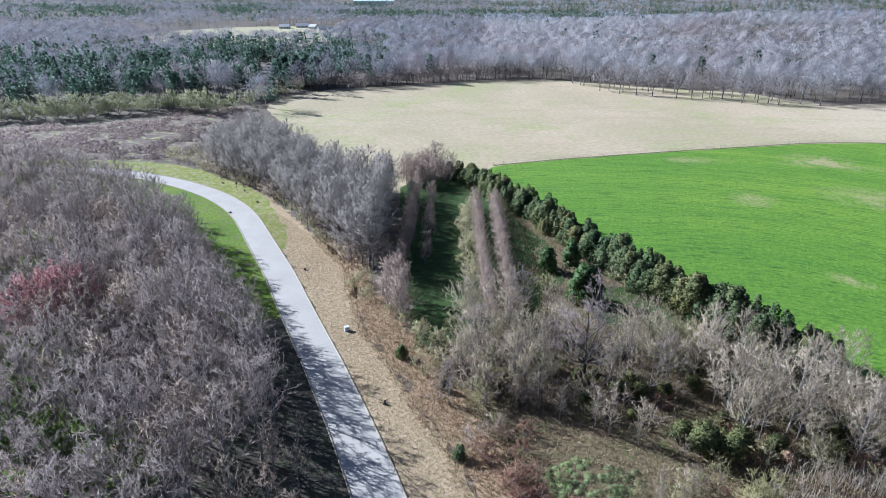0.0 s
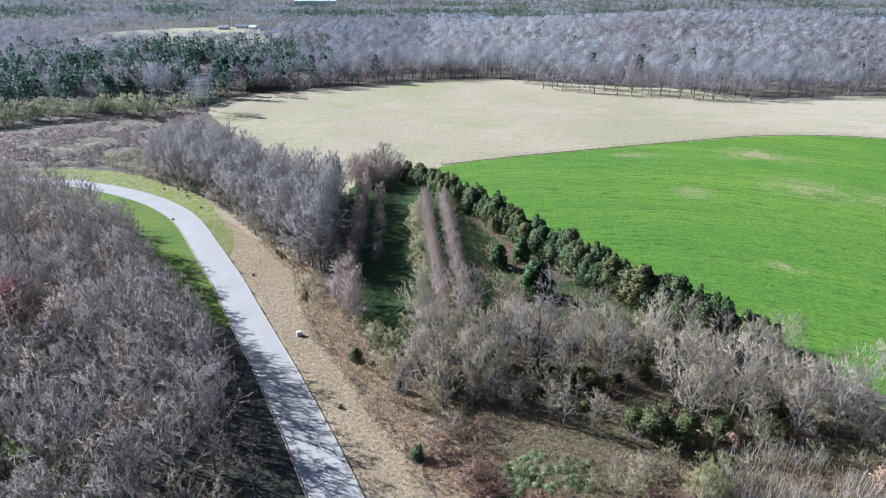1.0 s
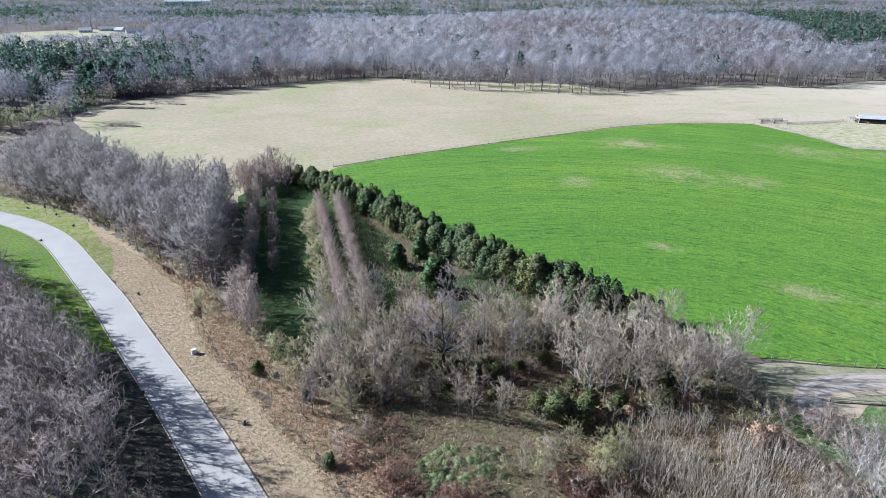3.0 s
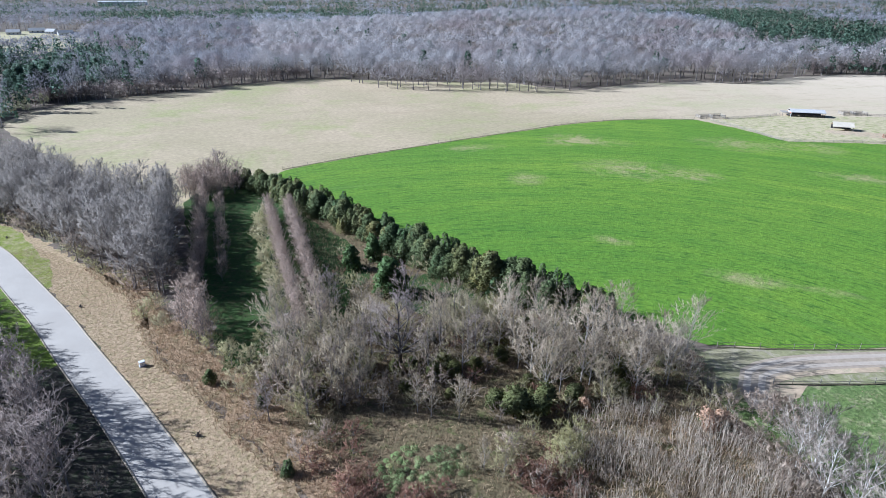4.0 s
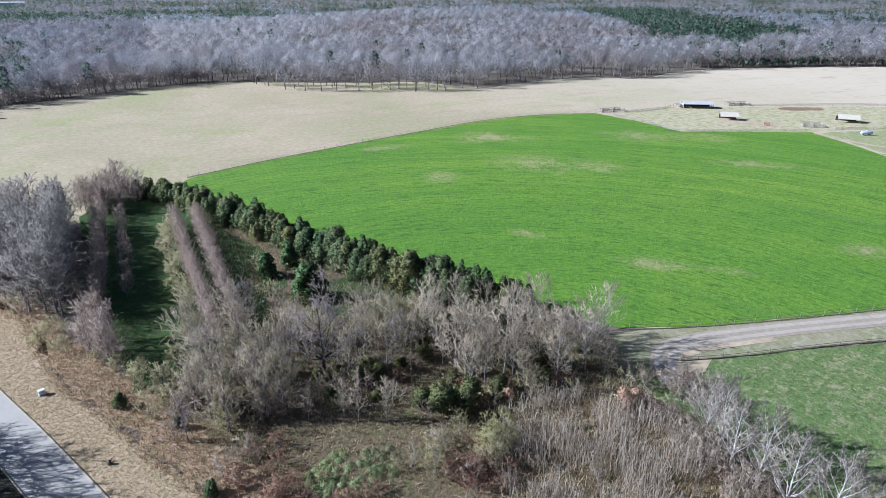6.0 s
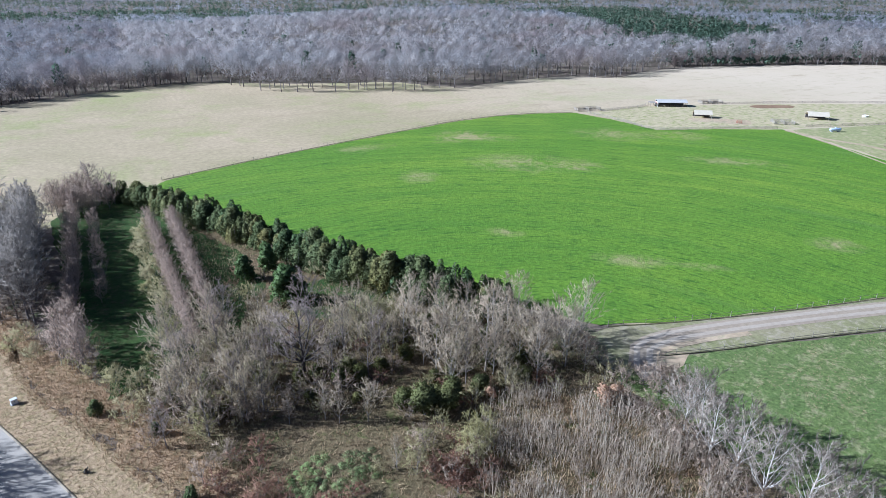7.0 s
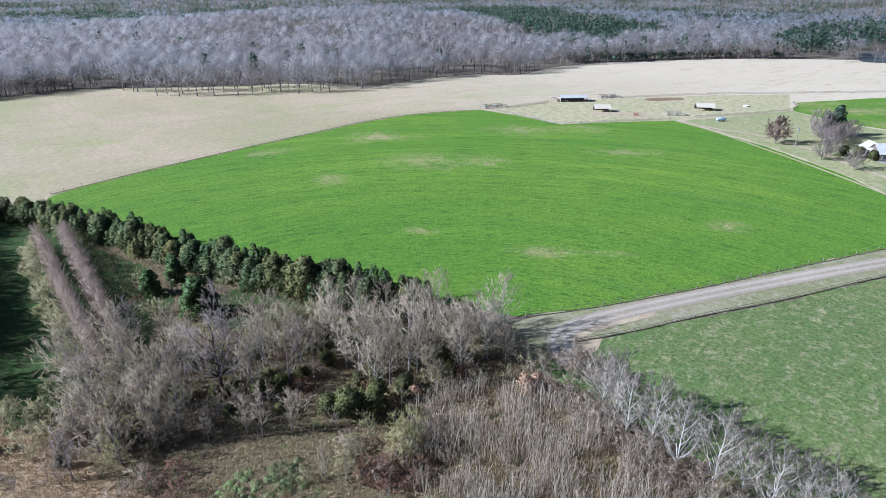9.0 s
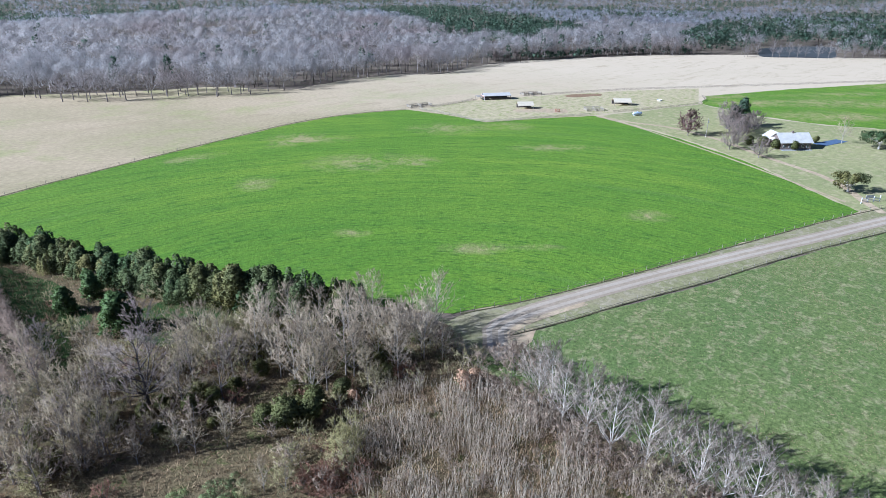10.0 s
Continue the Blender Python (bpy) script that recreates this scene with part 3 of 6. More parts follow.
# ---------------------------------------------------------------- trees
class Builder:
    """Collects tubes and twigs as bare triangles."""

    def __init__(self):
        self.v, self.f, self.n = [], [], 0

    def add(self, v, f):
        v = np.asarray(v, float).reshape(-1, 3)
        self.v.append(v)
        self.f.append(np.asarray(f, int).reshape(-1, 3) + self.n)
        self.n += len(v)

    def tube(self, pts, radii, sides=5):
        pts = np.asarray(pts, float)
        d = np.gradient(pts, axis=0)
        d /= np.linalg.norm(d, axis=1)[:, None] + 1e-9
        up = np.array([0.31, 0.17, 0.94]) if abs(d[0][2]) < 0.8 else np.array([1.0, 0.1, 0.05])
        s = np.cross(d, up)
        s /= np.linalg.norm(s, axis=1)[:, None] + 1e-9
        t = np.cross(d, s)
        ang = np.arange(sides) * 2 * np.pi / sides
        ring = pts[:, None] + np.asarray(radii)[:, None, None] * (np.cos(ang)[None, :, None] * s[:, None] + np.sin(ang)[None, :, None] * t[:, None])
        f = []
        for i in range(len(pts) - 1):
            for k in range(sides):
                a, b = i * sides + k, i * sides + (k + 1) % sides
                f += [(a, b, b + sides), (a, b + sides, a + sides)]
        self.add(ring.reshape(-1, 3), f)

    def slivers(self, base, tip, width, rng):
        """One thin triangle a twig."""
        base, tip = np.asarray(base), np.asarray(tip)
        d = tip - base
        side = np.cross(d, rng.normal(size=d.shape))
        side *= (np.asarray(width) / (2 * np.linalg.norm(side, axis=1) + 1e-9))[:, None]
        v = np.stack([base - side, base + side, tip], 1).reshape(-1, 3)
        self.add(v, np.arange(len(v)).reshape(-1, 3))

    def arrays(self):
        return np.concatenate(self.v), np.concatenate(self.f)


def unit(v):
    return v / (np.linalg.norm(v, axis=-1, keepdims=True) + 1e-9)


def bare_tree(seed, height, spread_, limbs=15, subs=5, twigs=17, low=0.25, steep=0.9, width=0.08, trunk_r=0.16, middle=0.62):
    """Arrays of a leafless tree with a rounded head: its trunk with limbs, and its crown of branches and twigs."""
    rng = np.random.default_rng(seed)
    wood, crown = Builder(), Builder()
    k = 7
    zz = np.linspace(0, height * 0.9, k)
    lean = rng.normal(0, 0.03, 2) * height
    path = np.stack([lean[0] * (zz / height) ** 2 + rng.normal(0, 0.06, k), lean[1] * (zz / height) ** 2 + rng.normal(0, 0.06, k), zz], 1)
    path[0] = (0, 0, -0.3)
    rad = trunk_r * (1 - 0.9 * np.linspace(0, 1, k)) * np.r_[1.35, np.ones(k - 1)]
    wood.tube(path, rad, 6)
    az = rng.uniform(0, 6.28)
    for i in range(limbs):
        az += 2.4 + rng.normal(0, 0.35)
        e = -0.55 + 1.95 * (i + rng.uniform(0, 0.8)) / limbs
        grow = rng.uniform(0.72, 1.06)
        flat = math.cos(e) * spread_ * grow
        top = height * (middle + (1 - middle) * math.sin(max(e, 0)) * grow + 0.45 * middle * min(0, math.sin(e)))
        foot = min(0.88 * height, max(low * height, top - flat * steep - 0.08 * height))
        p0 = np.array([np.interp(foot, path[:, 2], path[:, j]) for j in range(3)])
        end = np.array([p0[0] * 0.5 + math.cos(az) * flat, p0[1] * 0.5 + math.sin(az) * flat, top])
        mid = p0 + (end - p0) * 0.5 + np.array([math.cos(az), math.sin(az), -0.4]) * 0.08 * flat + rng.normal(0, 0.12, 3)
        length = np.linalg.norm(end - p0)
        r0 = max(0.025, trunk_r * 0.5 * (1 - foot / height * 0.7))
        wood.tube([p0, mid, end], [r0, r0 * 0.6, 0.012], 4)
        for s in range(subs):
            t = 0.25 + 0.75 * (s + rng.random()) / subs
            a = p0 + (mid - p0) * t * 2 if t < 0.5 else mid + (end - mid) * (t * 2 - 1)
            dd = unit(unit(end - p0) * 0.7 + rng.normal(0, 0.55, 3) + np.array([0, 0, 0.3]))
            ll = length * (0.46 - 0.2 * t) * rng.uniform(0.7, 1.3) + 0.35
            b = a + dd * ll
            crown.slivers(a[None], b[None], np.array([0.055]), rng)
            tt = rng.uniform(0.1, 1.0, twigs)
            base = a + (b - a) * tt[:, None]
            out = unit(dd * 0.7 + rng.normal(0, 0.5, (twigs, 3)) + np.array([0, 0, 0.35]))
            tip = base + out * (rng.uniform(0.35, 1.0, twigs) * (0.22 * ll + 0.42))[:, None]
            crown.slivers(base, tip, width * rng.uniform(0.7, 1.3, twigs), rng)
    return wood.arrays(), crown.arrays()


def leaf_cloud(seed, count, size, place):
    """Small crossed leaf clumps at the places that place(rng, n) gives, each with its outward way."""
    rng = np.random.default_rng(seed)
    p, way = place(rng, count)
    a = unit(way + rng.normal(0, 0.55, p.shape))
    s = unit(np.cross(a, rng.normal(size=p.shape)))
    z = size * rng.uniform(0.55, 1.35, count)[:, None]
    v = np.stack([p - s * z * 0.5, p + s * z * 0.5, p + a * z], 1).reshape(-1, 3)
    nor = unit(way * 0.9 + (p - p.mean(0)) / (p.std(0) * 2.5) + rng.normal(0, 0.25, p.shape) + (0, 0, 0.1))
    return v, np.arange(len(v)).reshape(-1, 3), np.repeat(nor, 3, 0)


def ball_place(blobs):
    def place(rng, n):
        b = np.array(blobs)[rng.integers(0, len(blobs), n)]
        d = unit(rng.normal(size=(n, 3)))
        return b[:, :3] + d * (b[:, 3] * rng.uniform(0.5, 1.12, n))[:, None], d
    return place


class Kind:
    """A kind of tree: a few shapes of trunk and crown, planted as things of two parts or joined into a stand."""

    def __init__(self, name, shapes, bark, leaf):
        self.name, self.shapes, self.bark, self.leaf = name, shapes, bark, leaf
        self.data = [(tri_mesh(name + "_trunk", *w, bark), tri_mesh(name + "_crown", c[0], c[1], leaf, c[2] if len(c) > 2 else round_normals(c[0], i))) for i, (w, c) in enumerate(shapes)]

    def plant(self, x, y, seed, label, category="tree", size=1.0, group="", z=None, tall=1.0):
        rng = np.random.default_rng(seed + 77)
        w, c = self.data[seed % len(self.data)]
        m = pose(x, y, float(rise(x, y)) if z is None else z, 0, 0, rng.uniform(0, 360)) @ Matrix.Diagonal((size, size, size * tall, 1))
        t = thing(self.name, label, category, m, group)
        part("trunk", w, t)
        part("crown", c, t)
        return t

    def stand(self, name, places, seed, label, sizes=(0.85, 1.15)):
        """All the trees of a stand that nobody could count, in one mesh of wood and twigs."""
        rng = np.random.default_rng(seed)
        v, f, mat, nor, n = [], [], [], [], 0
        sides = [(tube_normals(*w), round_normals(c[0], i)) for i, (w, c) in enumerate(self.shapes)]
        for x, y in places:
            pick_ = rng.integers(len(self.shapes))
            w, c = self.shapes[pick_]
            a, s, k = rng.uniform(0, 6.283), rng.uniform(*sizes), rng.uniform(0.9, 1.1)
            turn = np.array([[math.cos(a), -math.sin(a), 0], [math.sin(a), math.cos(a), 0], [0, 0, k]]) * s
            for j, (vv, ff) in enumerate((w, c)):
                v.append(vv @ turn.T + (x, y, float(rise(x, y))))
                nor.append(unit(sides[pick_][j] @ turn.T))
                f.append(ff + n)
                mat.append(np.full(len(ff), j, np.int32))
                n += len(vv)
        me = tri_mesh(name, np.concatenate(v), np.concatenate(f), self.bark, np.concatenate(nor))
        me.materials.append(self.leaf)
        me.polygons.foreach_set("material_index", np.concatenate(mat))
        return thing(name, label, "woodland", kind="stuff", data=me)


GREY = Kind("bare_tree", [bare_tree(10 + i, 12.6 + (i % 3) * 1.1, 3.3 + 0.3 * (i % 2), 16, 5, 25, width=0.052) for i in range(6)], M_BARK, M_TWIG_GREY)
BELT_TREE = Kind("bare_tree", [bare_tree(20 + i, 13.0 + (i % 3) * 0.9, 3.3 + 0.3 * (i % 2), 16, 5, 24, width=0.07) for i in range(5)], M_BARK, M_TWIG_BELT)
BROWN = Kind("bare_tree", [bare_tree(30 + i, 11.5 + (i % 3), 3.1) for i in range(5)], M_BARK, M_TWIG_BROWN)
RED = Kind("red_maple", [bare_tree(50, 14.4, 3.8, 16, 6, 22, width=0.12)], M_BARK, M_TWIG_RED)
PALE = Kind("pale_tree", [bare_tree(60 + i, 11.5 + 0.8 * (i % 2), 3.6, 18, 6, 24, 0.16, 1.15, 0.04, 0.12, 0.6) for i in range(4)], M_BARK_PALE, M_TWIG_PALE)
BROAD = Kind("broad_tree", [bare_tree(70 + i, 10.5, 5.4, 24, 8, 30, 0.14, 0.8, 0.036, 0.26, 0.5) for i in range(2)], M_BARK_DARK, M_TWIG_GREY)
SLIM = Kind("young_tree", [bare_tree(80 + i, 8.0, 1.5, 15, 4, 13, 0.08, 1.5, 0.055, 0.08, 0.5) for i in range(4)], M_BARK, M_TWIG_ROW)
ROW_TREE = Kind("young_tree", [bare_tree(84 + i, 7.4, 2.2, 18, 5, 18, 0.06, 1.2, 0.042, 0.08, 0.5) for i in range(4)], M_BARK, M_TWIG_ROW)
SLIM_PALE = Kind("young_tree", [bare_tree(90 + i, 7.5, 1.25, 16, 5, 15, 0.08, 1.5, 0.045, 0.07, 0.5) for i in range(3)], M_BARK_PALE, M_TWIG_TAN)
MIDTREE = Kind("bare_tree", [bare_tree(160 + i, 11.5 + 0.6 * i, 3.0 + 0.25 * i, 17, 6, 24, 0.22, 1.0, 0.036, 0.14, 0.6) for i in range(4)], M_BARK, M_TWIG_TAN)
SHRUB = Kind("budding_shrub", [bare_tree(100 + i, 3.8, 2.1, 11, 4, 17, 0.03, 0.8, 0.052, 0.05, 0.5) for i in range(4)], M_BARK, M_TWIG_OLIVE)
OLIVE = Kind("budding_shrub", [bare_tree(180 + i, 3.9, 2.3, 16, 6, 18, 0.02, 0.75, 0.05, 0.05, 0.5) for i in range(3)], M_BARK, M_TWIG_OLIVE)
RUST = Kind("rusty_shrub", [bare_tree(120 + i, 2.4, 1.8, 10, 4, 16, 0.03, 0.7, 0.06, 0.05, 0.5) for i in range(3)], M_BARK, M_TWIG_RUST)
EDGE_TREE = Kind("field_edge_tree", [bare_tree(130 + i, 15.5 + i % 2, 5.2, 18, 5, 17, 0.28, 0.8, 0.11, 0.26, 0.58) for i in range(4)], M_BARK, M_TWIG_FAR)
SHRUB_GREEN = Kind("understorey_bush", [bare_tree(140 + i, 4.0, 2.0, 11, 4, 14, 0.05, 0.8, 0.12, 0.05, 0.5) for i in range(2)], M_BARK, M_TWIG_GREEN)
BRUSH = Kind("brown_shrub", [bare_tree(110 + i, 3.2, 1.9, 10, 4, 15, 0.03, 0.8, 0.055, 0.05, 0.5) for i in range(4)], M_BARK, M_TWIG_BROWN)


def lumpy(seed, height, radius, count, size, lumps=26):
    """An evergreen of many uneven sprays set round a blunt cone, down to the ground."""
    rng = np.random.default_rng(seed)
    w = Builder()
    w.tube([(0, 0, -0.3), (0.05, 0, height * 0.4), (0, 0.05, height * 0.92)], [radius * 0.09, radius * 0.06, 0.02], 6)
    blobs = []
    for i in range(lumps):
        q = ((i + 0.5) / lumps) ** 0.85
        a = i * 2.4 + rng.uniform(-0.4, 0.4)
        r = radius * (1 - 0.8 * q ** 2.3) * rng.uniform(0.4, 0.85)
        c = (math.cos(a) * r, math.sin(a) * r, height * (0.07 + 0.84 * q))
        w.tube([(0, 0, c[2] * 0.8), c], [0.05, 0.015], 4)
        blobs.append((*c, radius * rng.uniform(0.24, 0.42) * (1.1 - 0.4 * q)))
    return w.arrays(), leaf_cloud(seed, count, size, ball_place(blobs))


def juniper(seed, height, radius, count, size, spires=7):
    """An evergreen of several pointed leaders that stand close together, clothed to the ground."""
    rng = np.random.default_rng(seed)
    w = Builder()
    w.tube([(0, 0, -0.3), (0.05, 0, height * 0.4), (0, 0.05, height * 0.92)], [radius * 0.09, radius * 0.06, 0.02], 6)
    spots_ = []
    for i in range(spires):
        a, r = i * 2.4 + rng.uniform(-0.4, 0.4), radius * (0.0 if i == 0 else rng.uniform(0.35, 0.75))
        tall = height * (1.0 if i == 0 else rng.uniform(0.55, 0.92))
        spots_.append((math.cos(a) * r, math.sin(a) * r, tall, radius * rng.uniform(0.38, 0.58)))
        w.tube([(0, 0, 0.3), (math.cos(a) * r, math.sin(a) * r, tall * 0.5), (math.cos(a) * r, math.sin(a) * r, tall * 0.9)], [0.07, 0.05, 0.015], 4)

    def place(rng_, n):
        s = np.array(spots_)[rng_.integers(0, spires, n)]
        q = rng_.random(n) ** 0.8
        az = rng_.uniform(0, 6.283, n)
        shelf = 0.82 + 0.28 * np.abs(np.sin(q * 11 + az * 1.5 + s[:, 0] * 3))
        r = s[:, 3] * np.clip(1.05 - q, 0.05, 1) ** 0.62 * shelf * rng_.uniform(0.45, 1.05, n) ** 0.5
        return np.stack([s[:, 0] + r * np.cos(az), s[:, 1] + r * np.sin(az), 0.1 + q * s[:, 2] * 0.97], 1), np.stack([np.cos(az), np.sin(az), np.full(n, 0.75)], 1)
    return w.arrays(), leaf_cloud(seed, count, size, place)


def broadleaf(seed, height, radius, count, size, blobs=9):
    rng = np.random.default_rng(seed)
    w = Builder()
    w.tube([(0, 0, -0.3), (0.1, 0, height * 0.35), (0, 0.1, height * 0.8)], [0.22, 0.16, 0.04], 6)
    bl = []
    for i in range(blobs):
        a, q = i * 2.4 + rng.uniform(0, 0.5), rng.uniform(0.35, 0.95)
        r = radius * 0.62 * rng.uniform(0.5, 1) * (1.15 - q * 0.6)
        c = (math.cos(a) * r, math.sin(a) * r, height * q * 0.88)
        w.tube([(0, 0, height * 0.25), (c[0] * 0.6, c[1] * 0.6, c[2] * 0.8), c], [0.09, 0.05, 0.02], 4)
        bl.append((*c, radius * rng.uniform(0.32, 0.5)))
    return w.arrays(), leaf_cloud(seed, count, size, ball_place(bl))


WHITE = Kind("white_barked_tree", [bare_tree(65 + i, 11.0 + 0.7 * (i % 2), 3.1, 20, 6, 32, 0.12, 1.35, 0.044, 0.15, 0.6) for i in range(4)], M_BARK_WHITE, M_TWIG_SILVER)
def umbrella(seed, height, radius, count, size):
    """A low spreading evergreen: forked pale limbs under a flat, broken crown."""
    rng = np.random.default_rng(seed)
    w, blobs = Builder(), []
    w.tube([(0, 0, -0.3), (0.15, 0.05, 0.9), (0.1, 0.1, 1.8)], [0.42, 0.34, 0.28], 7)
    for i in range(11):
        a, r = i * 2.4 + rng.uniform(-0.3, 0.3), radius * rng.uniform(0.3, 0.88)
        c = (math.cos(a) * r, math.sin(a) * r, height * (0.86 - 0.3 * (r / radius) ** 2) * rng.uniform(0.85, 1.05))
        w.tube([(0.1, 0.1, 1.5), (c[0] * 0.5, c[1] * 0.5, 1.6 + (c[2] - 1.6) * 0.62), c], [0.2, 0.12, 0.03], 5)
        for k in range(3):
            blobs.append((c[0] + rng.normal(0, 0.8), c[1] + rng.normal(0, 0.8), c[2] + rng.normal(0, 0.3), radius * rng.uniform(0.13, 0.22)))
    return w.arrays(), leaf_cloud(seed, count, size, ball_place(blobs))


CEDAR = Kind("cedar_tree", [juniper(200 + i, 7.6 + 0.7 * (i % 3), 3.3 + 0.4 * (i % 2), 7000, 0.29, 9 + i % 3) if i % 2 else lumpy(200 + i, 7.6 + 0.5 * (i % 3), 3.3, 7000, 0.29, 36) for i in range(6)], M_BARK, M_CEDAR)
HOLLY = Kind("holly_tree", [lumpy(220 + i, 7.2, 2.7, 2600, 0.5) for i in range(2)], M_BARK, M_HOLLY)
OAK = Kind("live_oak", [umbrella(230 + i, 6.6, 6.2, 3600, 0.36) for i in range(2)], M_BARK_WHITE, M_CEDAR)
M_RUSSET = twig_material("dead_russet_leaves", (0.50, 0.30, 0.18), (0.44, 0.27, 0.17), (0.52, 0.35, 0.23))
RUSSET = Kind("russet_shrub", [broadleaf(250 + i, 3.4, 1.9, 1100, 0.26, 12) for i in range(2)], M_BARK, M_RUSSET)
EVERSHRUB = Kind("evergreen_shrub", [broadleaf(240 + i, 5.0, 2.6, 2600, 0.36, 18) for i in range(3)], M_BARK, M_PRIVET)

# the bare woodland beside the road
LEFT_WOODS = [(-30.9, 44), (-29.9, 49.0), (-27.6, 55.3), (-24.4, 61.7), (-23.8, 72.3), (-26.5, 82.0), (-34.5, 95), (-45, 106), (-53, 121), (-61, 135), (-70, 149), (-80, 163), (-94, 176), (-118, 188), (-150, 197), (-172, 203), (-168, 190), (-135, 148), (-98, 95), (-74, 55), (-66, 42)]
WOODS_EDGE = LEFT_WOODS[:15]
trees = scatter(LEFT_WOODS, 4.2, 5)
trees = trees[trees[:, 0] > -0.74 * trees[:, 1] - 16]
near_edge = edge_distance(WOODS_EDGE, trees[:, 0], trees[:, 1]) < 5.5
for i, (x, y) in enumerate(trees[near_edge]):
    GREY.plant(x, y, i, "leafless grey tree at the edge of the roadside wood", size=random.uniform(0.88, 1.18), group="trees at the edge of the wood")
inner = trees[~near_edge]
pick = np.random.default_rng(8).random(len(inner))
GREY.stand("bare_woodland", inner[pick < 0.62], 21, "dense leafless grey woodland beside the road", (0.72, 1.2))
BROWN.stand("brown_woodland", inner[pick >= 0.62], 22, "leafless brownish trees within the roadside wood", (0.7, 1.15))
for i, (x, y) in enumerate([(-70.3, 100.2), (-68.7, 102.2), (-65.0, 100.3), (-70.3, 95.2), (-70.5, 91.0), (-67.0, 97.0)]):
    RED.plant(x, y, i, "bare maple with red budding twigs", size=0.98 + 0.02 * i)

for i, (x, y) in enumerate([(-60, 78), (-56, 72), (-64, 83), (-52, 66), (-70, 88), (-46, 61), (-82, 112), (-75, 82), (-40, 58), (-90, 125), (-57, 68), (-61, 74), (-66, 79), (-49, 63), (-58, 82), (-43, 62), (-36, 55), (-54, 60), (-47, 56)]):
    SHRUB_GREEN.plant(x, y, i, "green understorey bush below the bare trees", "shrub", size=random.uniform(1.8, 2.6), group="understorey bushes")
PALE.plant(-25.5, 57.5, 2, "dead white-limbed tree at the edge of the wood", size=0.75)
for i, (x, y, k) in enumerate([(-21, 57, 0.7), (-18.5, 62, 0.55), (-22.5, 65, 0.6), (-17.5, 54, 0.6), (-20, 69, 0.5), (-24, 53, 0.7)]):
    BROWN.plant(x, y, i, "small leafless brown tree in the shade of the wood", size=k, group="small trees in the shade")

# the tree belt between the verge and the pasture
BELT = [(-22, 131), (-33, 149), (-44, 167), (-58, 186), (-74, 200), (-84, 215), (-84, 245), (-79, 254), (-60, 230), (-42, 206), (-28, 194), (-19, 184), (-16.5, 165), (-15, 150), (-15, 131), (-18, 128)]
for i, (x, y) in enumerate(scatter(BELT, 3.9, 6)):
    BELT_TREE.plant(x, y, i + 3, "leafless grey tree in the belt along the pasture", size=random.uniform(0.88, 1.1), group="trees of the belt")

# Brush added inside the belt to block sun and deepen its shadow.
BRUSH.stand("belt_undergrowth", scatter(BELT, 5.6, 81), 82, "dense brown undergrowth added below the belt's trees to block the sun", (1.3, 2.0))
low_edge = scatter([(-13.5, 40), (-15, 48), (-17, 57), (-23, 71), (-27, 81), (-32, 89), (-38.5, 97), (-42, 96), (-36, 86), (-30, 75), (-24, 60), (-21, 45)], 4.0, 83)
low_edge = np.concatenate([low_edge, scatter([(-42, 97), (-48, 107), (-56, 121), (-64, 135), (-73, 149), (-79, 148), (-70, 133), (-61, 118), (-52, 104), (-46, 96)], 2.6, 85)])
BRUSH.stand("edge_undergrowth", low_edge, 84, "dark brown undergrowth along the wood's edge", (0.4, 1.0))

for i in range(22):
    BELT_TREE.plant(-16.8 + random.uniform(-1.2, 1.0), 129 + i * 2.6, i, "leafless grey tree in the belt along the pasture", size=random.uniform(1.0, 1.15), group="trees of the belt")
for i, (x, y) in enumerate(smoothed([(-30, 89), (-36, 97), (-43, 106), (-51, 121), (-59, 135), (-67, 147)], False, 3.4)):
    GREY.plant(x + random.uniform(-1, 1), y + random.uniform(-1, 1), i + 1, "leafless grey tree at the edge of the roadside wood", size=random.uniform(0.75, 1.0), group="trees at the edge of the wood")

# thin rows beside the grassy corridor
for i in range(76):
    y = 105 + i * 1.22
    wide_ = 2.2 if y < 118 or y > 188 else 0.9
    SLIM.plant(-9.4 + (y - 105) * 0.012 + random.uniform(-wide_, wide_), y, i, "slim leafless brown tree in a thin row", size=random.uniform(1.0, 1.25) if wide_ > 2 else random.uniform(0.7, 0.95), group="thin tree rows")
for i in range(88):
    y = 103 + (i // 2) * 1.6
    ROW_TREE.plant((9.2 if i % 2 else 13.2 + (y - 104) * 0.025) + random.uniform(-0.3, 0.3), y + random.uniform(-0.4, 0.4), i + 2, "slim leafless brown tree in a thin row", size=random.uniform(0.72, 0.92), group="thin tree rows")
for i in range(30):
    SLIM.plant(-3.6 + random.uniform(-1.2, 1.2), 132 + i * 2.1, i + 1, "slim leafless brown tree in a thin row", size=random.uniform(0.45, 0.7), group="thin tree rows")

for i, (x, y) in enumerate(scatter([(-14, 190), (-13, 206), (-3, 209), (4, 203), (3, 194), (-6, 192)], 3.1, 144)):
    ROW_TREE.plant(x, y, i, "leafless brown tree at the corridor's end", size=random.uniform(0.95, 1.35), group="trees at the corridor's end")
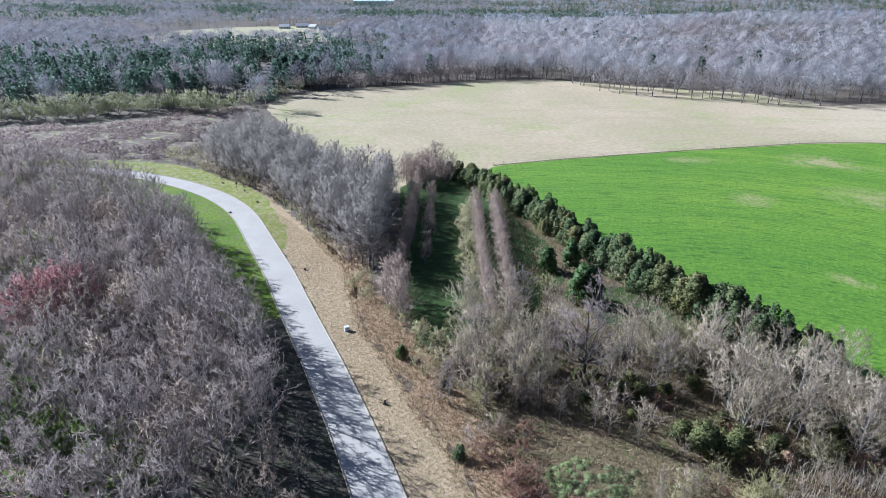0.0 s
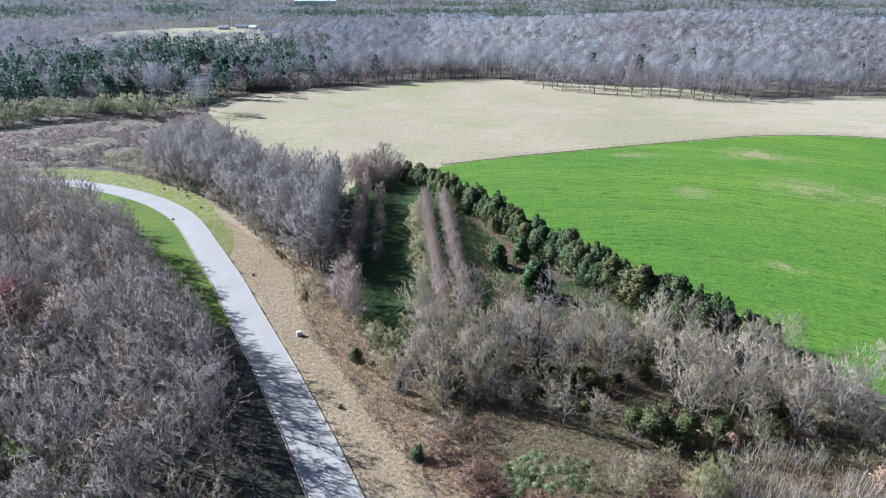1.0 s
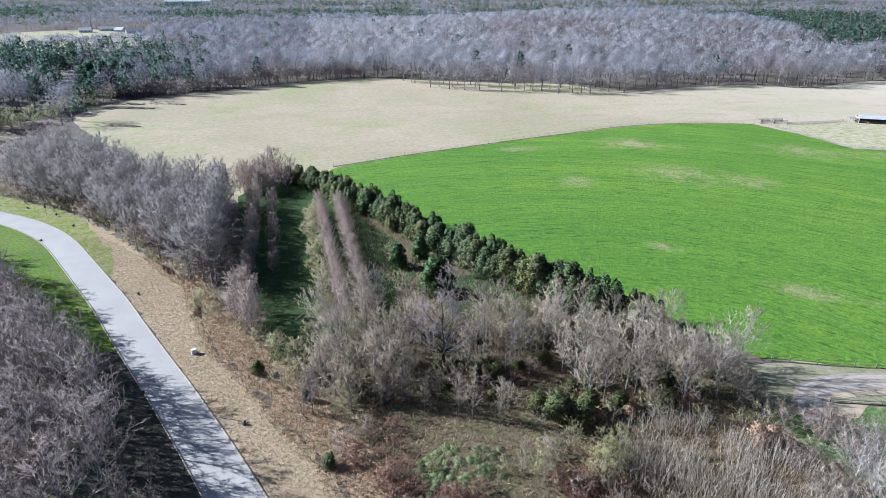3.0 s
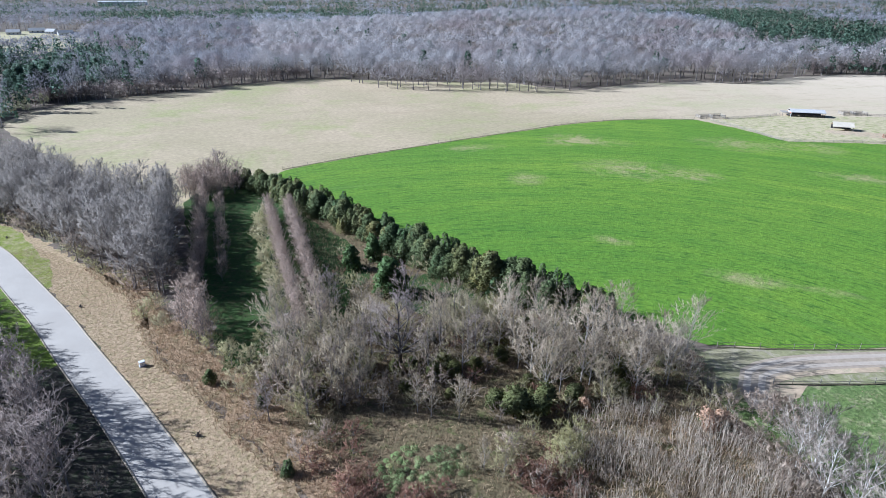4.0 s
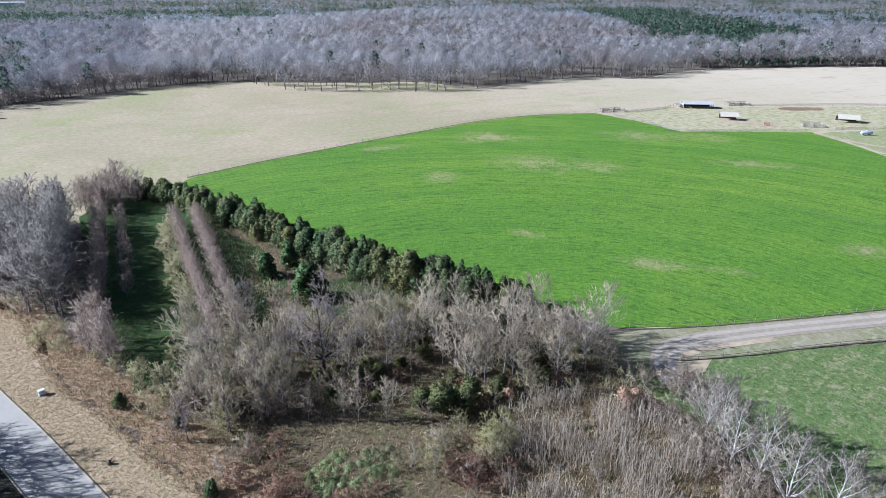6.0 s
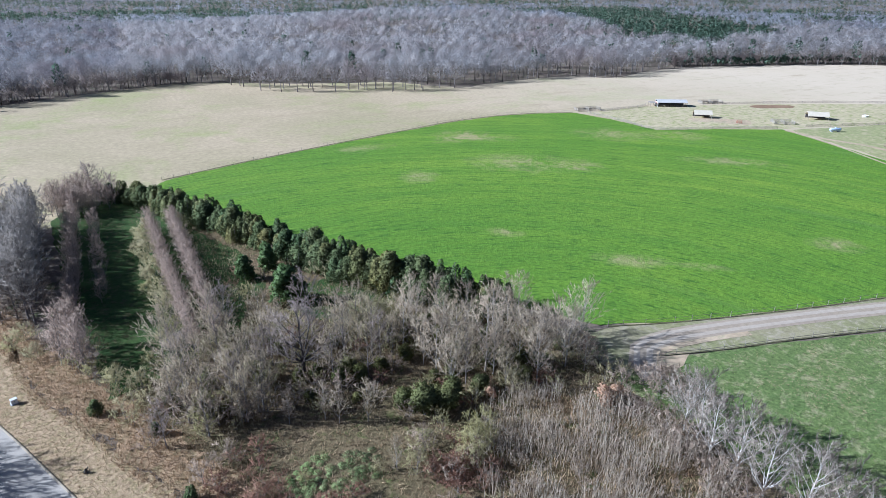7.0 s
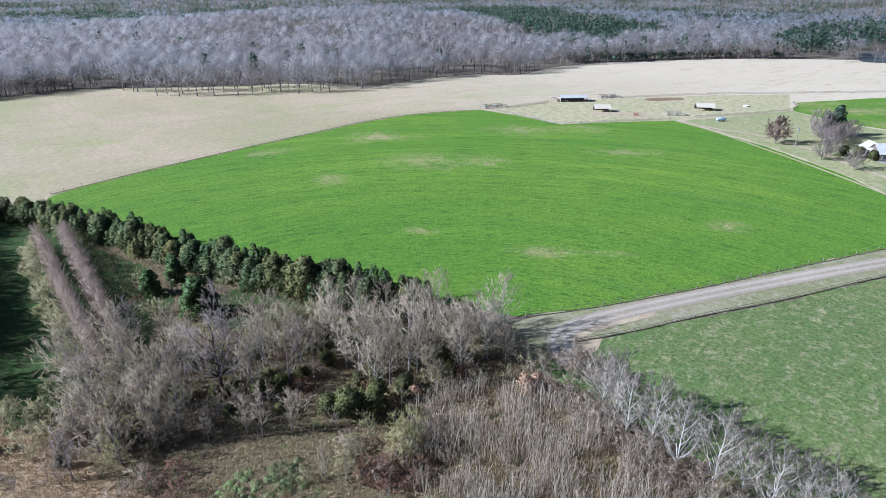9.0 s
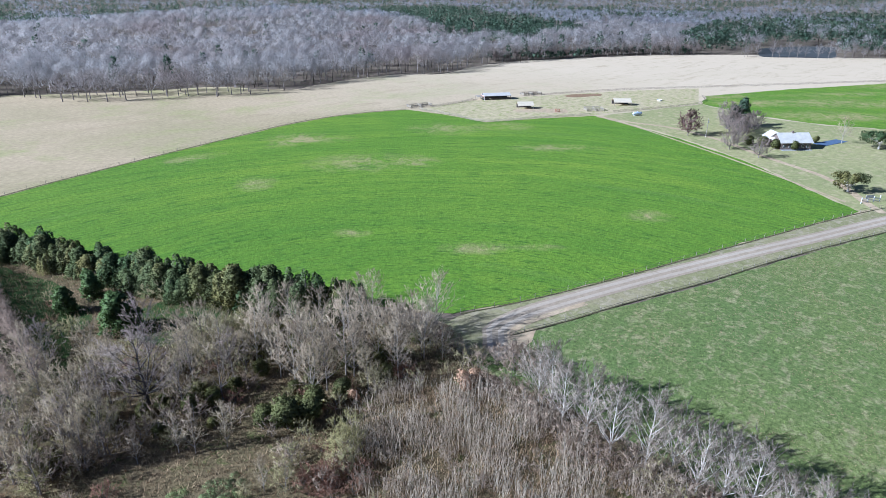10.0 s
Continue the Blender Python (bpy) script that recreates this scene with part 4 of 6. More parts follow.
# the cedar hedge along the crop field
SECOND = smoothed([(13, 186), (28, 152), (38, 126), (47, 110), (54, 100)], False, 6.5)
for i, (x, y) in enumerate(SECOND):
    CEDAR.plant(x + random.uniform(-1.5, 1.5), y + random.uniform(-1.5, 1.5), i + 2, "bushy green cedar before the hedge", size=random.uniform(0.4, 0.65), group="cedar hedge")
CEDARS = smoothed([(9, 197), (16, 184), (32, 150), (42, 124.5), (51, 108.5), (58, 98), (64, 88)], False, 1.4)
for i, (x, y) in enumerate(CEDARS):
    CEDAR.plant(x + random.uniform(-2.2, 0.9), y + random.uniform(-1.4, 1.4), i, "dark green cedar in the hedge along the crop field", size=random.uniform(0.8, 1.08) * (1.0 if y > 135 else 1.17), tall=random.uniform(0.7, 0.98), group="cedar hedge")
for i, (x, y, s) in enumerate([(28.8, 114.2, 1.15), (31.2, 113.4, 0.8), (23.8, 129, 0.8), (29.7, 132, 0.9)]):
    HOLLY.plant(x, y, i, "dense glossy green holly standing in the scrub", size=s)

# the scrub wood
# Dense shrubs added on the sun side to cast shade over the clearing.
for i, (x, y, k) in enumerate([(8.5, 80.5, 1.5), (12, 79.6, 1.3), (15.5, 80.2, 1.6), (19.5, 79.4, 1.4), (5, 83, 1.6), (23, 80, 1.5), (2.5, 88, 1.4), (27, 79, 1.3)]):
    BRUSH.plant(x, y, i, "tall tangled brown shrub added to shade the clearing", "shrub", size=k, group="tall shrubs of the scrub")
RIGHT_WOODS = [(38, 92), (50, 99), (58, 93), (66, 82), (71.5, 73), (65, 66), (56, 65), (44, 69), (38, 80)]
for i, (x, y) in enumerate(scatter(RIGHT_WOODS, 5.6, 9)):
    if i % 3 == 0:
        MIDTREE.plant(x, y, i, "leafless brown tree in the scrub wood", size=random.uniform(0.6, 0.9), group="brown trees of the scrub wood")
    else:
        PALE.plant(x, y, i, "leafless pale grey tree in the scrub wood", size=random.uniform(0.7, 1.05), group="pale trees of the scrub wood")
under = scatter([(2, 84), (8, 78), (16, 80), (30, 74), (44, 66), (62, 62), (66, 72), (60, 88), (46, 96), (34, 98), (14, 102), (4, 98)], 6.2, 12)
for i, (x, y) in enumerate(under):
    EVERSHRUB.plant(x, y, i, "dark green broad-leaved evergreen shrub", "shrub", size=random.uniform(0.35, 0.7), group="evergreen understorey")
for i, (x, y, k) in enumerate([(47, 77, 1.1), (50.3, 73, 1.12), (59.1, 70.5, 1.0), (63, 67.5, 0.95), (44, 86, 1.0), (33.4, 94, 0.6)]):
    PALE.plant(x, y, i, "leafless pale grey tree in the scrub wood", size=k, group="pale trees of the scrub wood")
MID_WOODS = [(0, 80), (4, 72), (10, 72), (13, 79), (20, 84), (36, 78), (40, 92), (32, 100), (20, 103), (8, 106), (2, 100)]
for i, (x, y) in enumerate(scatter(MID_WOODS, 5.3, 10)):
    if math.hypot(x - 23.8, y - 88) > 5:
        (MIDTREE if i % 4 else GREY).plant(x, y, i, "leafless brown tree in the scrub wood", size=random.uniform(0.6, 0.95), group="brown trees of the scrub wood")
BROAD.plant(23.8, 88.2, 0, "broad leafless tree with spreading limbs", size=1.25)
for i, (x, y, s) in enumerate([(24.1, 72.4, 0.95), (27.9, 70.6, 1.0), (27.3, 59.5, 0.75), (17.6, 76, 0.7), (22.5, 74.2, 0.9), (11.5, 79, 0.8)]):
    SLIM_PALE.plant(x, y, i, "slim pale leafless sapling in the clearing", size=s)
for i, (x, y) in enumerate(smoothed([(67.2, 46.5), (66.5, 43), (65.9, 40), (65.3, 32), (66.2, 26.5), (66.6, 20.6), (66, 10), (67, -6)], False, 2.8)):
    WHITE.plant(x + random.uniform(-0.7, 0.7), y + random.uniform(-0.6, 0.6), i, "white-barked leafless tree at the meadow's edge", size=random.uniform(0.92, 1.1), group="white-barked row")
    BRUSH.plant(x - random.uniform(1.5, 3.5), y + random.uniform(-1, 1), i, "tangled brown shrub below the white-barked row", "shrub", size=random.uniform(0.9, 1.4), group="shrubs below the white-barked row")
for i, (x, y, s) in enumerate([(36, 68, 1.05), (39, 66.5, 0.9), (34, 71, 0.7), (41.5, 69, 0.8), (16, 90, 0.7), (31, 81, 0.6), (48, 84, 0.8), (57, 72, 0.7)]):
    EVERSHRUB.plant(x, y, i, "dark green broad-leaved evergreen shrub", "shrub", size=s)
for i, (x, y, s) in enumerate([(-7.1, 92.3, 0.36), (2.3, 67.3, 0.3), (0.2, 83, 0.27)]):
    CEDAR.plant(x, y, i, "small round green cedar on the verge", size=s)


for i, (x, y, k) in enumerate([(-4, 100, 0.8), (-1, 97, 0.7), (2, 101, 0.9), (5.5, 105, 0.8), (6.8, 112, 0.9), (7.2, 130, 1.0), (7, 140, 1.1), (-7, 104, 0.7)]):
    OLIVE.plant(x, y, i, "pale olive budding shrub in the scrub", "shrub", size=k, group="budding shrubs")
for i, (x, y, k) in enumerate([(61.4, 56.2, 1.0), (64.2, 56.5, 0.8), (47, 66.5, 0.6), (52.5, 76, 0.6)]):
    RUSSET.plant(x, y, i, "shrub holding dead russet leaves", "shrub", size=k, group="russet shrubs")
for i, (x, y, k) in enumerate([(65, 65, 0.6), (64.8, 70, 0.95), (58.3, 69.9, 1.0)]):
    PALE.plant(x, y, i + 1, "leafless pale grey tree in the scrub wood", size=k, group="pale trees of the scrub wood")
for i, (x, y, k) in enumerate([(3, 86, 0.85), (7, 83, 0.8), (11, 82.5, 0.85), (14.5, 81, 0.8), (4.5, 90.5, 1.0), (12.6, 84, 1.0)]):
    MIDTREE.plant(x, y, i, "leafless brown tree in the scrub wood", size=k, group="brown trees of the scrub wood")

for i, (x, y, k) in enumerate([(74.5, 57, 0.9), (76, 56, 0.75), (72.8, 55.5, 1.3), (74.2, 54, 1.1), (71, 54, 1.5), (73.2, 51, 1.3), (75, 56.2, 0.7), (71.2, 49.5, 1.4), (70.5, 57, 1.2), (72.5, 52, 0.8), (69, 60, 1.0), (68, 64, 1.1), (71.5, 48, 0.9), (66.5, 58, 1.2), (69.2, 53, 1.1), (67, 67, 1.2)]):
    BRUSH.plant(x, y, i, "tangled brown shrub at the end of the lane", "shrub", size=k, group="shrubs at the lane's end")
row_ = scatter([(69.5, 55), (68.2, 47), (67.6, 40), (67.2, 32), (68, 26), (68.8, 20), (68, 10), (69, -4), (64.5, -4), (64, 10), (58, 10), (58, 26), (59, 40), (63, 55)], 2.3, 87)
BRUSH.stand("row_undergrowth", row_, 88, "tangled brown undergrowth below the white-barked row", (0.45, 1.0))

# brush, thicket and grass
SCRUB = [(6, 44), (6.5, 58), (3, 70), (-2, 82), (-6, 92), (-10, 103), (-14, 118), (-12, 124), (-7, 112), (-3, 99), (5, 104), (9, 110), (13, 150), (17, 182), (30, 149), (43, 119), (55, 101), (66, 84), (73, 69), (69, 60), (66, 50), (65, 20), (60, -15), (30, 10)]
CLEARING = [(9, 70), (14, 78), (24, 76.5), (33, 72), (32, 66), (29, 57), (22, 54), (14, 56), (9, 62)]
THICKET = [(44, 64), (55, 63.5), (63, 54), (66, 44), (63, 30), (60, 10), (46, 20), (40, 36), (35, 50)]
SHADY = [(29, 118), (40, 120), (51, 110), (48, 103), (38, 100), (31, 106)]
# The holly's shadow, laid in as a sheet of darkened grass.
sheet("holly_shadow_grass", SHADY, 0.04, M_LUSH, "rank grass beside the holly, darkened where its shadow falls", "grass", 2, 0.4, 17)
spots = scatter(SCRUB, 3.0, 31)
free = ~inside(CLEARING, spots[:, 0], spots[:, 1]) & ~inside(THICKET, spots[:, 0], spots[:, 1]) & ~inside(SHADY, spots[:, 0], spots[:, 1])
spots = spots[free]
DIM = [(11, 104), (12, 150), (17, 184), (31, 150), (44, 120), (38, 108), (26, 108)]
spots = spots[~inside(DIM, spots[:, 0], spots[:, 1]) | (np.random.default_rng(19).random(len(spots)) < 0.35)]
pick = np.random.default_rng(9).random(len(spots))
tone = np.array([noise.noise(Vector((x / 7, y / 7, 5.1))) for x, y in spots])
BRUSH.stand("brown_brush", spots[(tone < 0.05) & (tone > -0.3) & (pick < 0.38)], 33, "tangled leafless brown brush under the scrub trees", (0.5, 1.2))
SHRUB.stand("budding_brush", spots[(tone > -0.05) & (pick < 0.45)], 34, "olive budding brush under the scrub trees", (0.5, 1.15))
RUST.stand("rusty_brush", np.concatenate([spots[(tone > -0.02) & (tone < 0.08) & (pick > 0.45)], scatter([(30, 57), (34, 58), (38, 54), (38, 50), (32, 52)], 1.5, 71), scatter([(8, 64), (13, 65), (13, 60), (9, 58)], 1.6, 75), scatter([(15, 59), (22, 58.5), (21, 56), (15, 56.5)], 1.4, 76), scatter([(5, 68), (9, 74), (14, 75), (13, 68), (11, 64), (7, 62)], 3.4, 77)]), 35, "low rust-brown brambles in the scrub", (0.5, 1.1))
for i, (x, y, k) in enumerate([(38.8, 91, 1.8), (41, 93.5, 1.5), (36.5, 93.5, 1.6), (43.5, 95.5, 1.4), (38.1, 57.2, 1.2), (25.2, 60.4, 0.5), (6.3, 83, 1.05), (22.6, 76, 0.75), (15.8, 63.5, 0.4), (52, 68, 0.8), (9, 92, 0.9), (30, 84, 0.9), (38, 99, 1.3), (41, 97, 1.2), (36, 96, 1.0), (39, 57, 1.1), (36.5, 55, 0.9), (42, 60, 1.0), (14, 96, 0.9), (12, 100, 1.1), (5, 108, 1.0), (7, 122, 1.2), (6.5, 150, 1.4), (7, 158, 1.3), (8, 166, 1.2),
                               (-17, 122, 0.9), (-19, 119, 0.8), (-15.5, 114, 0.8)]):
    OLIVE.plant(x, y, i, "pale olive budding shrub in the scrub", "shrub", size=k, group="budding shrubs")
for i in range(26):
    y = 110 + i * 2.4
    OLIVE.plant(5.8 + random.uniform(-2.0, 1.6), y, i, "pale olive budding shrub beside the tree rows", "shrub", size=random.uniform(0.35, 0.8), group="budding shrubs")
hedge = smoothed([(-24, 136), (-34, 153), (-44, 169), (-57, 187), (-69, 198), (-84, 211)], False, 3.2)
for i, (x, y) in enumerate(hedge):
    SHRUB.plant(x + random.uniform(-1, 1), y + random.uniform(-1, 1), i, "low straw-coloured shrub at the foot of the belt", "shrub", size=random.uniform(0.45, 0.95), group="shrubs at the foot of the belt")


def stems(name, places, seed, tall, each, spread_, lean, width, material, label, category):
    """A thicket or sward of upright stems, each a thin sliver."""
    rng = np.random.default_rng(seed)
    n = len(places) * each
    root = np.repeat(np.c_[places, np.zeros(len(places))], each, 0) + np.c_[rng.normal(0, spread_, (n, 2)), np.zeros(n)]
    tip = root + np.c_[rng.normal(0, lean, (n, 2)), rng.uniform(*tall, n)]
    b = Builder()
    b.slivers(root, tip, width * rng.uniform(0.7, 1.4, n), rng)
    if tall[1] > 3:
        t = rng.uniform(0.35, 0.9, (n, 1))
        a = root + (tip - root) * t
        b.slivers(a, a + rng.normal(0, 0.28, (n, 3)) + (0, 0, 0.8), 0.045 * np.ones(n), rng)
        a = root + (tip - root) * rng.uniform(0.3, 0.95, (n, 1))
        b.slivers(a, a + rng.normal(0, 0.3, (n, 3)) + (0, 0, 0.55), 0.04 * np.ones(n), rng)
    v, f = b.arrays()
    return thing(name, label, category, kind="stuff", data=tri_mesh(name, v, f, material))


BRUSH.stand("thicket_brambles", scatter(THICKET, 3.7, 151), 152, "low brown brambles through the sapling thicket", (0.35, 0.7))
brake = scatter(THICKET, 0.85, 51)
brake = brake[[noise.noise(Vector((x / 5, y / 5, 1.7))) > -0.18 for x, y in brake]]
stems("sapling_thicket", brake, 52, (1.6, 4.8), 5, 0.5, 0.6, 0.055, M_STRAW, "dense thicket of thin upright leafless saplings", "thicket")
stems("thicket_grass", scatter(THICKET, 1.1, 61), 62, (0.3, 1.2), 6, 0.4, 0.3, 0.12, M_TUFT, "dry grass below the sapling thicket", "grass")
stems("scrub_grass", scatter(SCRUB, 1.15, 63), 64, (0.2, 0.9), 6, 0.4, 0.3, 0.10, M_TUFT, "dry grass tussocks through the scrub", "grass")
stems("verge_tufts", scatter([(5, 40), (-0.3, 49), (-4.2, 60.5), (-9.8, 74.9), (-17, 91.2), (-27, 112.9), (-39, 139), (-52, 165), (-46, 166), (-32, 146), (-21, 127), (-14, 112), (-4, 92), (2, 78), (8, 66), (11, 50)], 0.62, 53), 54,
      (0.10, 0.28), 7, 0.2, 0.10, 0.08, M_TUFT, "tufts of dry straw-coloured grass on the verge", "grass")


meadow = scatter([(70, 60), (91, 56), (128, 44), (156, 36), (191, 24), (250, 0), (200, -40), (90, -40), (67, 0), (68, 40)], 0.95, 91)
dry = np.array([noise.noise(Vector((x / 9, y / 9, 4.4))) + 0.6 * noise.noise(Vector((x / 2.5, y / 2.5, 9.4))) for x, y in meadow])
stems("meadow_tufts", meadow[dry > 0.12], 92, (0.05, 0.22), 4, 0.35, 0.2, 0.10, M_TUFT, "straw-coloured tufts strewn over the meadow", "grass")
stems("meadow_clumps", meadow[dry < -0.15], 93, (0.08, 0.25), 3, 0.3, 0.15, 0.14, M_TWIG_GREEN, "darker green clumps in the meadow", "grass")
edge_band = scatter([*[(x - 1.5, y) for x, y in VERGE_LINE[1:10]], *[(x + (8.0 if y < 105 else 5.0), y + 1.5) for x, y in VERGE_LINE[1:10][::-1]]], 0.75, 73)
stems("rough_tussocks", edge_band, 74, (0.3, 0.95), 7, 0.3, 0.25, 0.09, M_TUFT, "knee-high dead grass along the verge's edge", "grass")


def weed_clumps():
    """Low hummocks of small pale leaves, close together."""
    rng = np.random.default_rng(65)
    p = scatter([(14, 66), (18.5, 67.5), (26.5, 65), (25.5, 60), (20, 57.5), (13.5, 59)], 1.15, 66)
    p = p[[noise.noise(Vector((x / 4, y / 4, 7.7))) > -0.25 for x, y in p]]
    blobs = [(x, y, 0.1, r) for (x, y), r in zip(p, rng.uniform(0.4, 0.8, len(p)))]
    v, f, nor = leaf_cloud(67, 36000, 0.11, ball_place(blobs))
    v[:, 2] = np.maximum(v[:, 2], 0.0) * 0.5
    thing("weed_patch", "low pale green weed hummocks in the clearing", "weeds", kind="stuff", data=tri_mesh("weed_patch", v, f, M_WEED, unit(nor * (1, 1, 0.6) + (0, 0, 0.45))))


weed_clumps()


def bramble_mounds():
    """Low tangled mounds in drifts over the rough meadow."""
    rng = np.random.default_rng(57)
    p = scatter([(-215, 225), (-195, 272), (-182, 285), (-158, 304), (-120, 328), (-100, 330), (-88, 262), (-92, 234), (-105, 224), (-150, 225)], 2.1, 57)
    p = p[[noise.noise(Vector((x / 16, y / 10, 2.2))) > -0.1 for x, y in p]]
    blobs = [(x, y, 0.0, r) for (x, y), r in zip(p, rng.uniform(0.7, 1.7, len(p)))]
    v, f, nor = leaf_cloud(58, 70 * len(p), 0.42, ball_place(blobs))
    v[:, 2] = np.maximum(v[:, 2], 0.0) * 0.9
    thing("bramble_mounds", "tangled purplish-brown bramble mounds in the rough meadow", "brambles", kind="stuff", data=tri_mesh("bramble_mounds", v, f, M_STEM, nor))


bramble_mounds()
WILLOW = Kind("willow_bush", [bare_tree(170 + i, 8.0, 4.4, 18, 6, 16, 0.02, 0.8, 0.17, 0.12, 0.5) for i in range(3)], M_BARK, M_TWIG_WILLOW)
for i, (x, y) in enumerate(smoothed([(-215, 285), (-195, 292), (-177, 298), (-167, 304), (-157, 310), (-145, 316), (-130, 318), (-118, 314), (-112, 320)], False, 3.6)):
    WILLOW.plant(x + random.uniform(-2, 2), y + random.uniform(-1, 5), i, "tall olive budding willow bush at the meadow's edge", "shrub", size=random.uniform(0.65, 1.5), group="willow bushes")
for i, (x, y, k) in enumerate([(-108, 326, 1.1), (-103, 335, 1.0), (-100, 346, 1.1), (-97, 357, 1.0), (-92, 368, 0.9), (-97, 379, 1.0), (-88, 386, 0.8), (-108, 383, 0.8)]):
    WILLOW.plant(x, y, i, "tall olive budding willow bush at the meadow's edge", "shrub", size=k, group="willow bushes")
for i, (x, y, k) in enumerate([(-150, 360, 1.3), (-142, 356, 1.3), (-134, 359, 1.4), (-126, 356, 1.35), (-118, 360, 1.25), (-110, 362, 1.1), (-155, 367, 1.35), (-146, 369, 1.4), (-138, 370, 1.45), (-129, 369, 1.4), (-121, 371, 1.3), (-113, 372, 1.1), (-160, 356, 1.1), (-133, 379, 1.3), (-124, 380, 1.2)]):
    EDGE_TREE.plant(x, y, i, "large leafless tree behind the willow bushes", size=k * 0.95, group="trees behind the willows")
for i, (x, y, k) in enumerate([(-92, 219, 1.3), (-87, 215, 1.1), (-97, 222, 1.4), (-90, 226, 1.5), (-83, 212, 0.9), (-79, 208, 0.9), (-101, 226, 1.0)]):
    SHRUB.plant(x, y, i, "olive green bush at the end of the belt", "shrub", size=k, group="bushes at the end of the belt")

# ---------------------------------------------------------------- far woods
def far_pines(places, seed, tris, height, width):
    """Small pines for the distance, as layered needle clumps."""
    rng = np.random.default_rng(seed)
    n = len(places)
    h = height * rng.uniform(0.75, 1.2, n)
    base = np.stack([places[:, 0], places[:, 1], rise(places[:, 0], places[:, 1])], 1)
    az = rng.uniform(0, 6.283, (n, tris))
    q = rng.random((n, tris)) ** 0.8
    r = width * (1 - 0.75 * q) * rng.uniform(0.5, 1, (n, tris))
    p = base[:, None] + np.stack([r * np.cos(az), r * np.sin(az), h[:, None] * (0.3 + 0.68 * q)], 2)
    a = unit(np.stack([np.cos(az), np.sin(az), np.full_like(az, 0.7)], 2) + rng.normal(0, 0.4, (n, tris, 3)))
    size = width * rng.uniform(0.2, 0.5, (n, tris, 1)) * (80 / tris) ** 0.25
    s = unit(np.cross(a, rng.normal(size=a.shape)))
    v = np.stack([p - s * size * 0.5, p + s * size * 0.5, p + a * size], 2)
    mid = base + np.stack([0 * h, 0 * h, h * 0.52], 1)
    nor = (v - mid[:, None, None]) / (h[:, None, None, None] * (0.2, 0.2, 0.45)) + rng.normal(0, 0.4, (n, tris, 1, 3)) + (0, 0, 0.2)
    v = v.reshape(-1, 3)
    return v, np.arange(len(v)).reshape(-1, 3), unit(nor.reshape(-1, 3))


def far_bare(places, seed, twigs, height, width, flat):
    """Small leafless trees for the distance: a trunk, a few limbs and a domed head of short twigs set towards its outside."""
    rng = np.random.default_rng(seed)
    n, limbs = len(places), 3
    stand_ = np.array([noise.noise(Vector((x / 45, y / 45, 8.1))) for x, y in places])
    h = height * rng.uniform(0.8, 1.15, n) * (1 + 0.25 * stand_)
    base = np.stack([places[:, 0], places[:, 1], rise(places[:, 0], places[:, 1])], 1)
    wide = rng.uniform(0.30, 0.40, n) * h
    high = rng.uniform(0.30, 0.37, n) * h * flat
    mid = base + np.stack([0 * h, 0 * h, h - high], 1)
    half = np.stack([wide, wide, high], 1)[:, None]
    az = rng.uniform(0, 6.283, (n, 1)) + np.arange(limbs) * 2.1 + rng.normal(0, 0.3, (n, limbs))
    tip = mid[:, None] + np.stack([np.cos(az) * 0.6, np.sin(az) * 0.6, np.full_like(az, 0.45)], 2) * half
    fork = base[:, None] + np.stack([0 * az, 0 * az, h[:, None] * rng.uniform(0.25, 0.45, (n, limbs))], 2)
    out = unit(rng.normal(size=(n, twigs, 3)) + (0, 0, 0.35))
    lump = 1 + 0.16 * np.sin(out[..., 0] * 5 + stand_[:, None] * 40) * np.cos(out[..., 1] * 6 + out[..., 2] * 4)
    root = mid[:, None] + out * half * (rng.random((n, twigs)) ** 0.45 * lump)[..., None]
    way = unit(out * 0.55 + rng.normal(0, 0.6, root.shape) + (0, 0, 0.25))
    end = root + way * (h[:, None, None] * rng.uniform(0.05, 0.12, (n, twigs, 1)))

    def sliver(a, b, w):
        side = unit(np.cross(b - a, rng.normal(size=a.shape))) * w / 2
        return np.stack([a - side, a + side, b], -2)
    top = base + np.stack([0 * h, 0 * h, h * 0.7], 1)
    v = np.concatenate([sliver(base, top, 0.5)[:, None], sliver(fork, tip, 0.2), sliver(root, end, width * rng.uniform(0.7, 1.3, (n, twigs, 1)))], 1)
    nor = (v - mid[:, None, None]) / half[:, :, None] + rng.normal(0, 0.12, (*v.shape[:2], 1, 3)) + (0, 0, 0.1)
    v = v.reshape(-1, 3)
    return v, np.arange(len(v)).reshape(-1, 3), unit(nor.reshape(-1, 3)), 1 + limbs + twigs


PINES_EAST = [(575, 240), (640, 235), (745, 250), (690, 150), (800, 80), (1250, 200), (1100, 420), (893, 380), (640, 310)]
PLANTATION = [(974, 1182), (1228, 1240), (823, 590), (677, 430), (505, 408), (508, 502), (699, 821)]


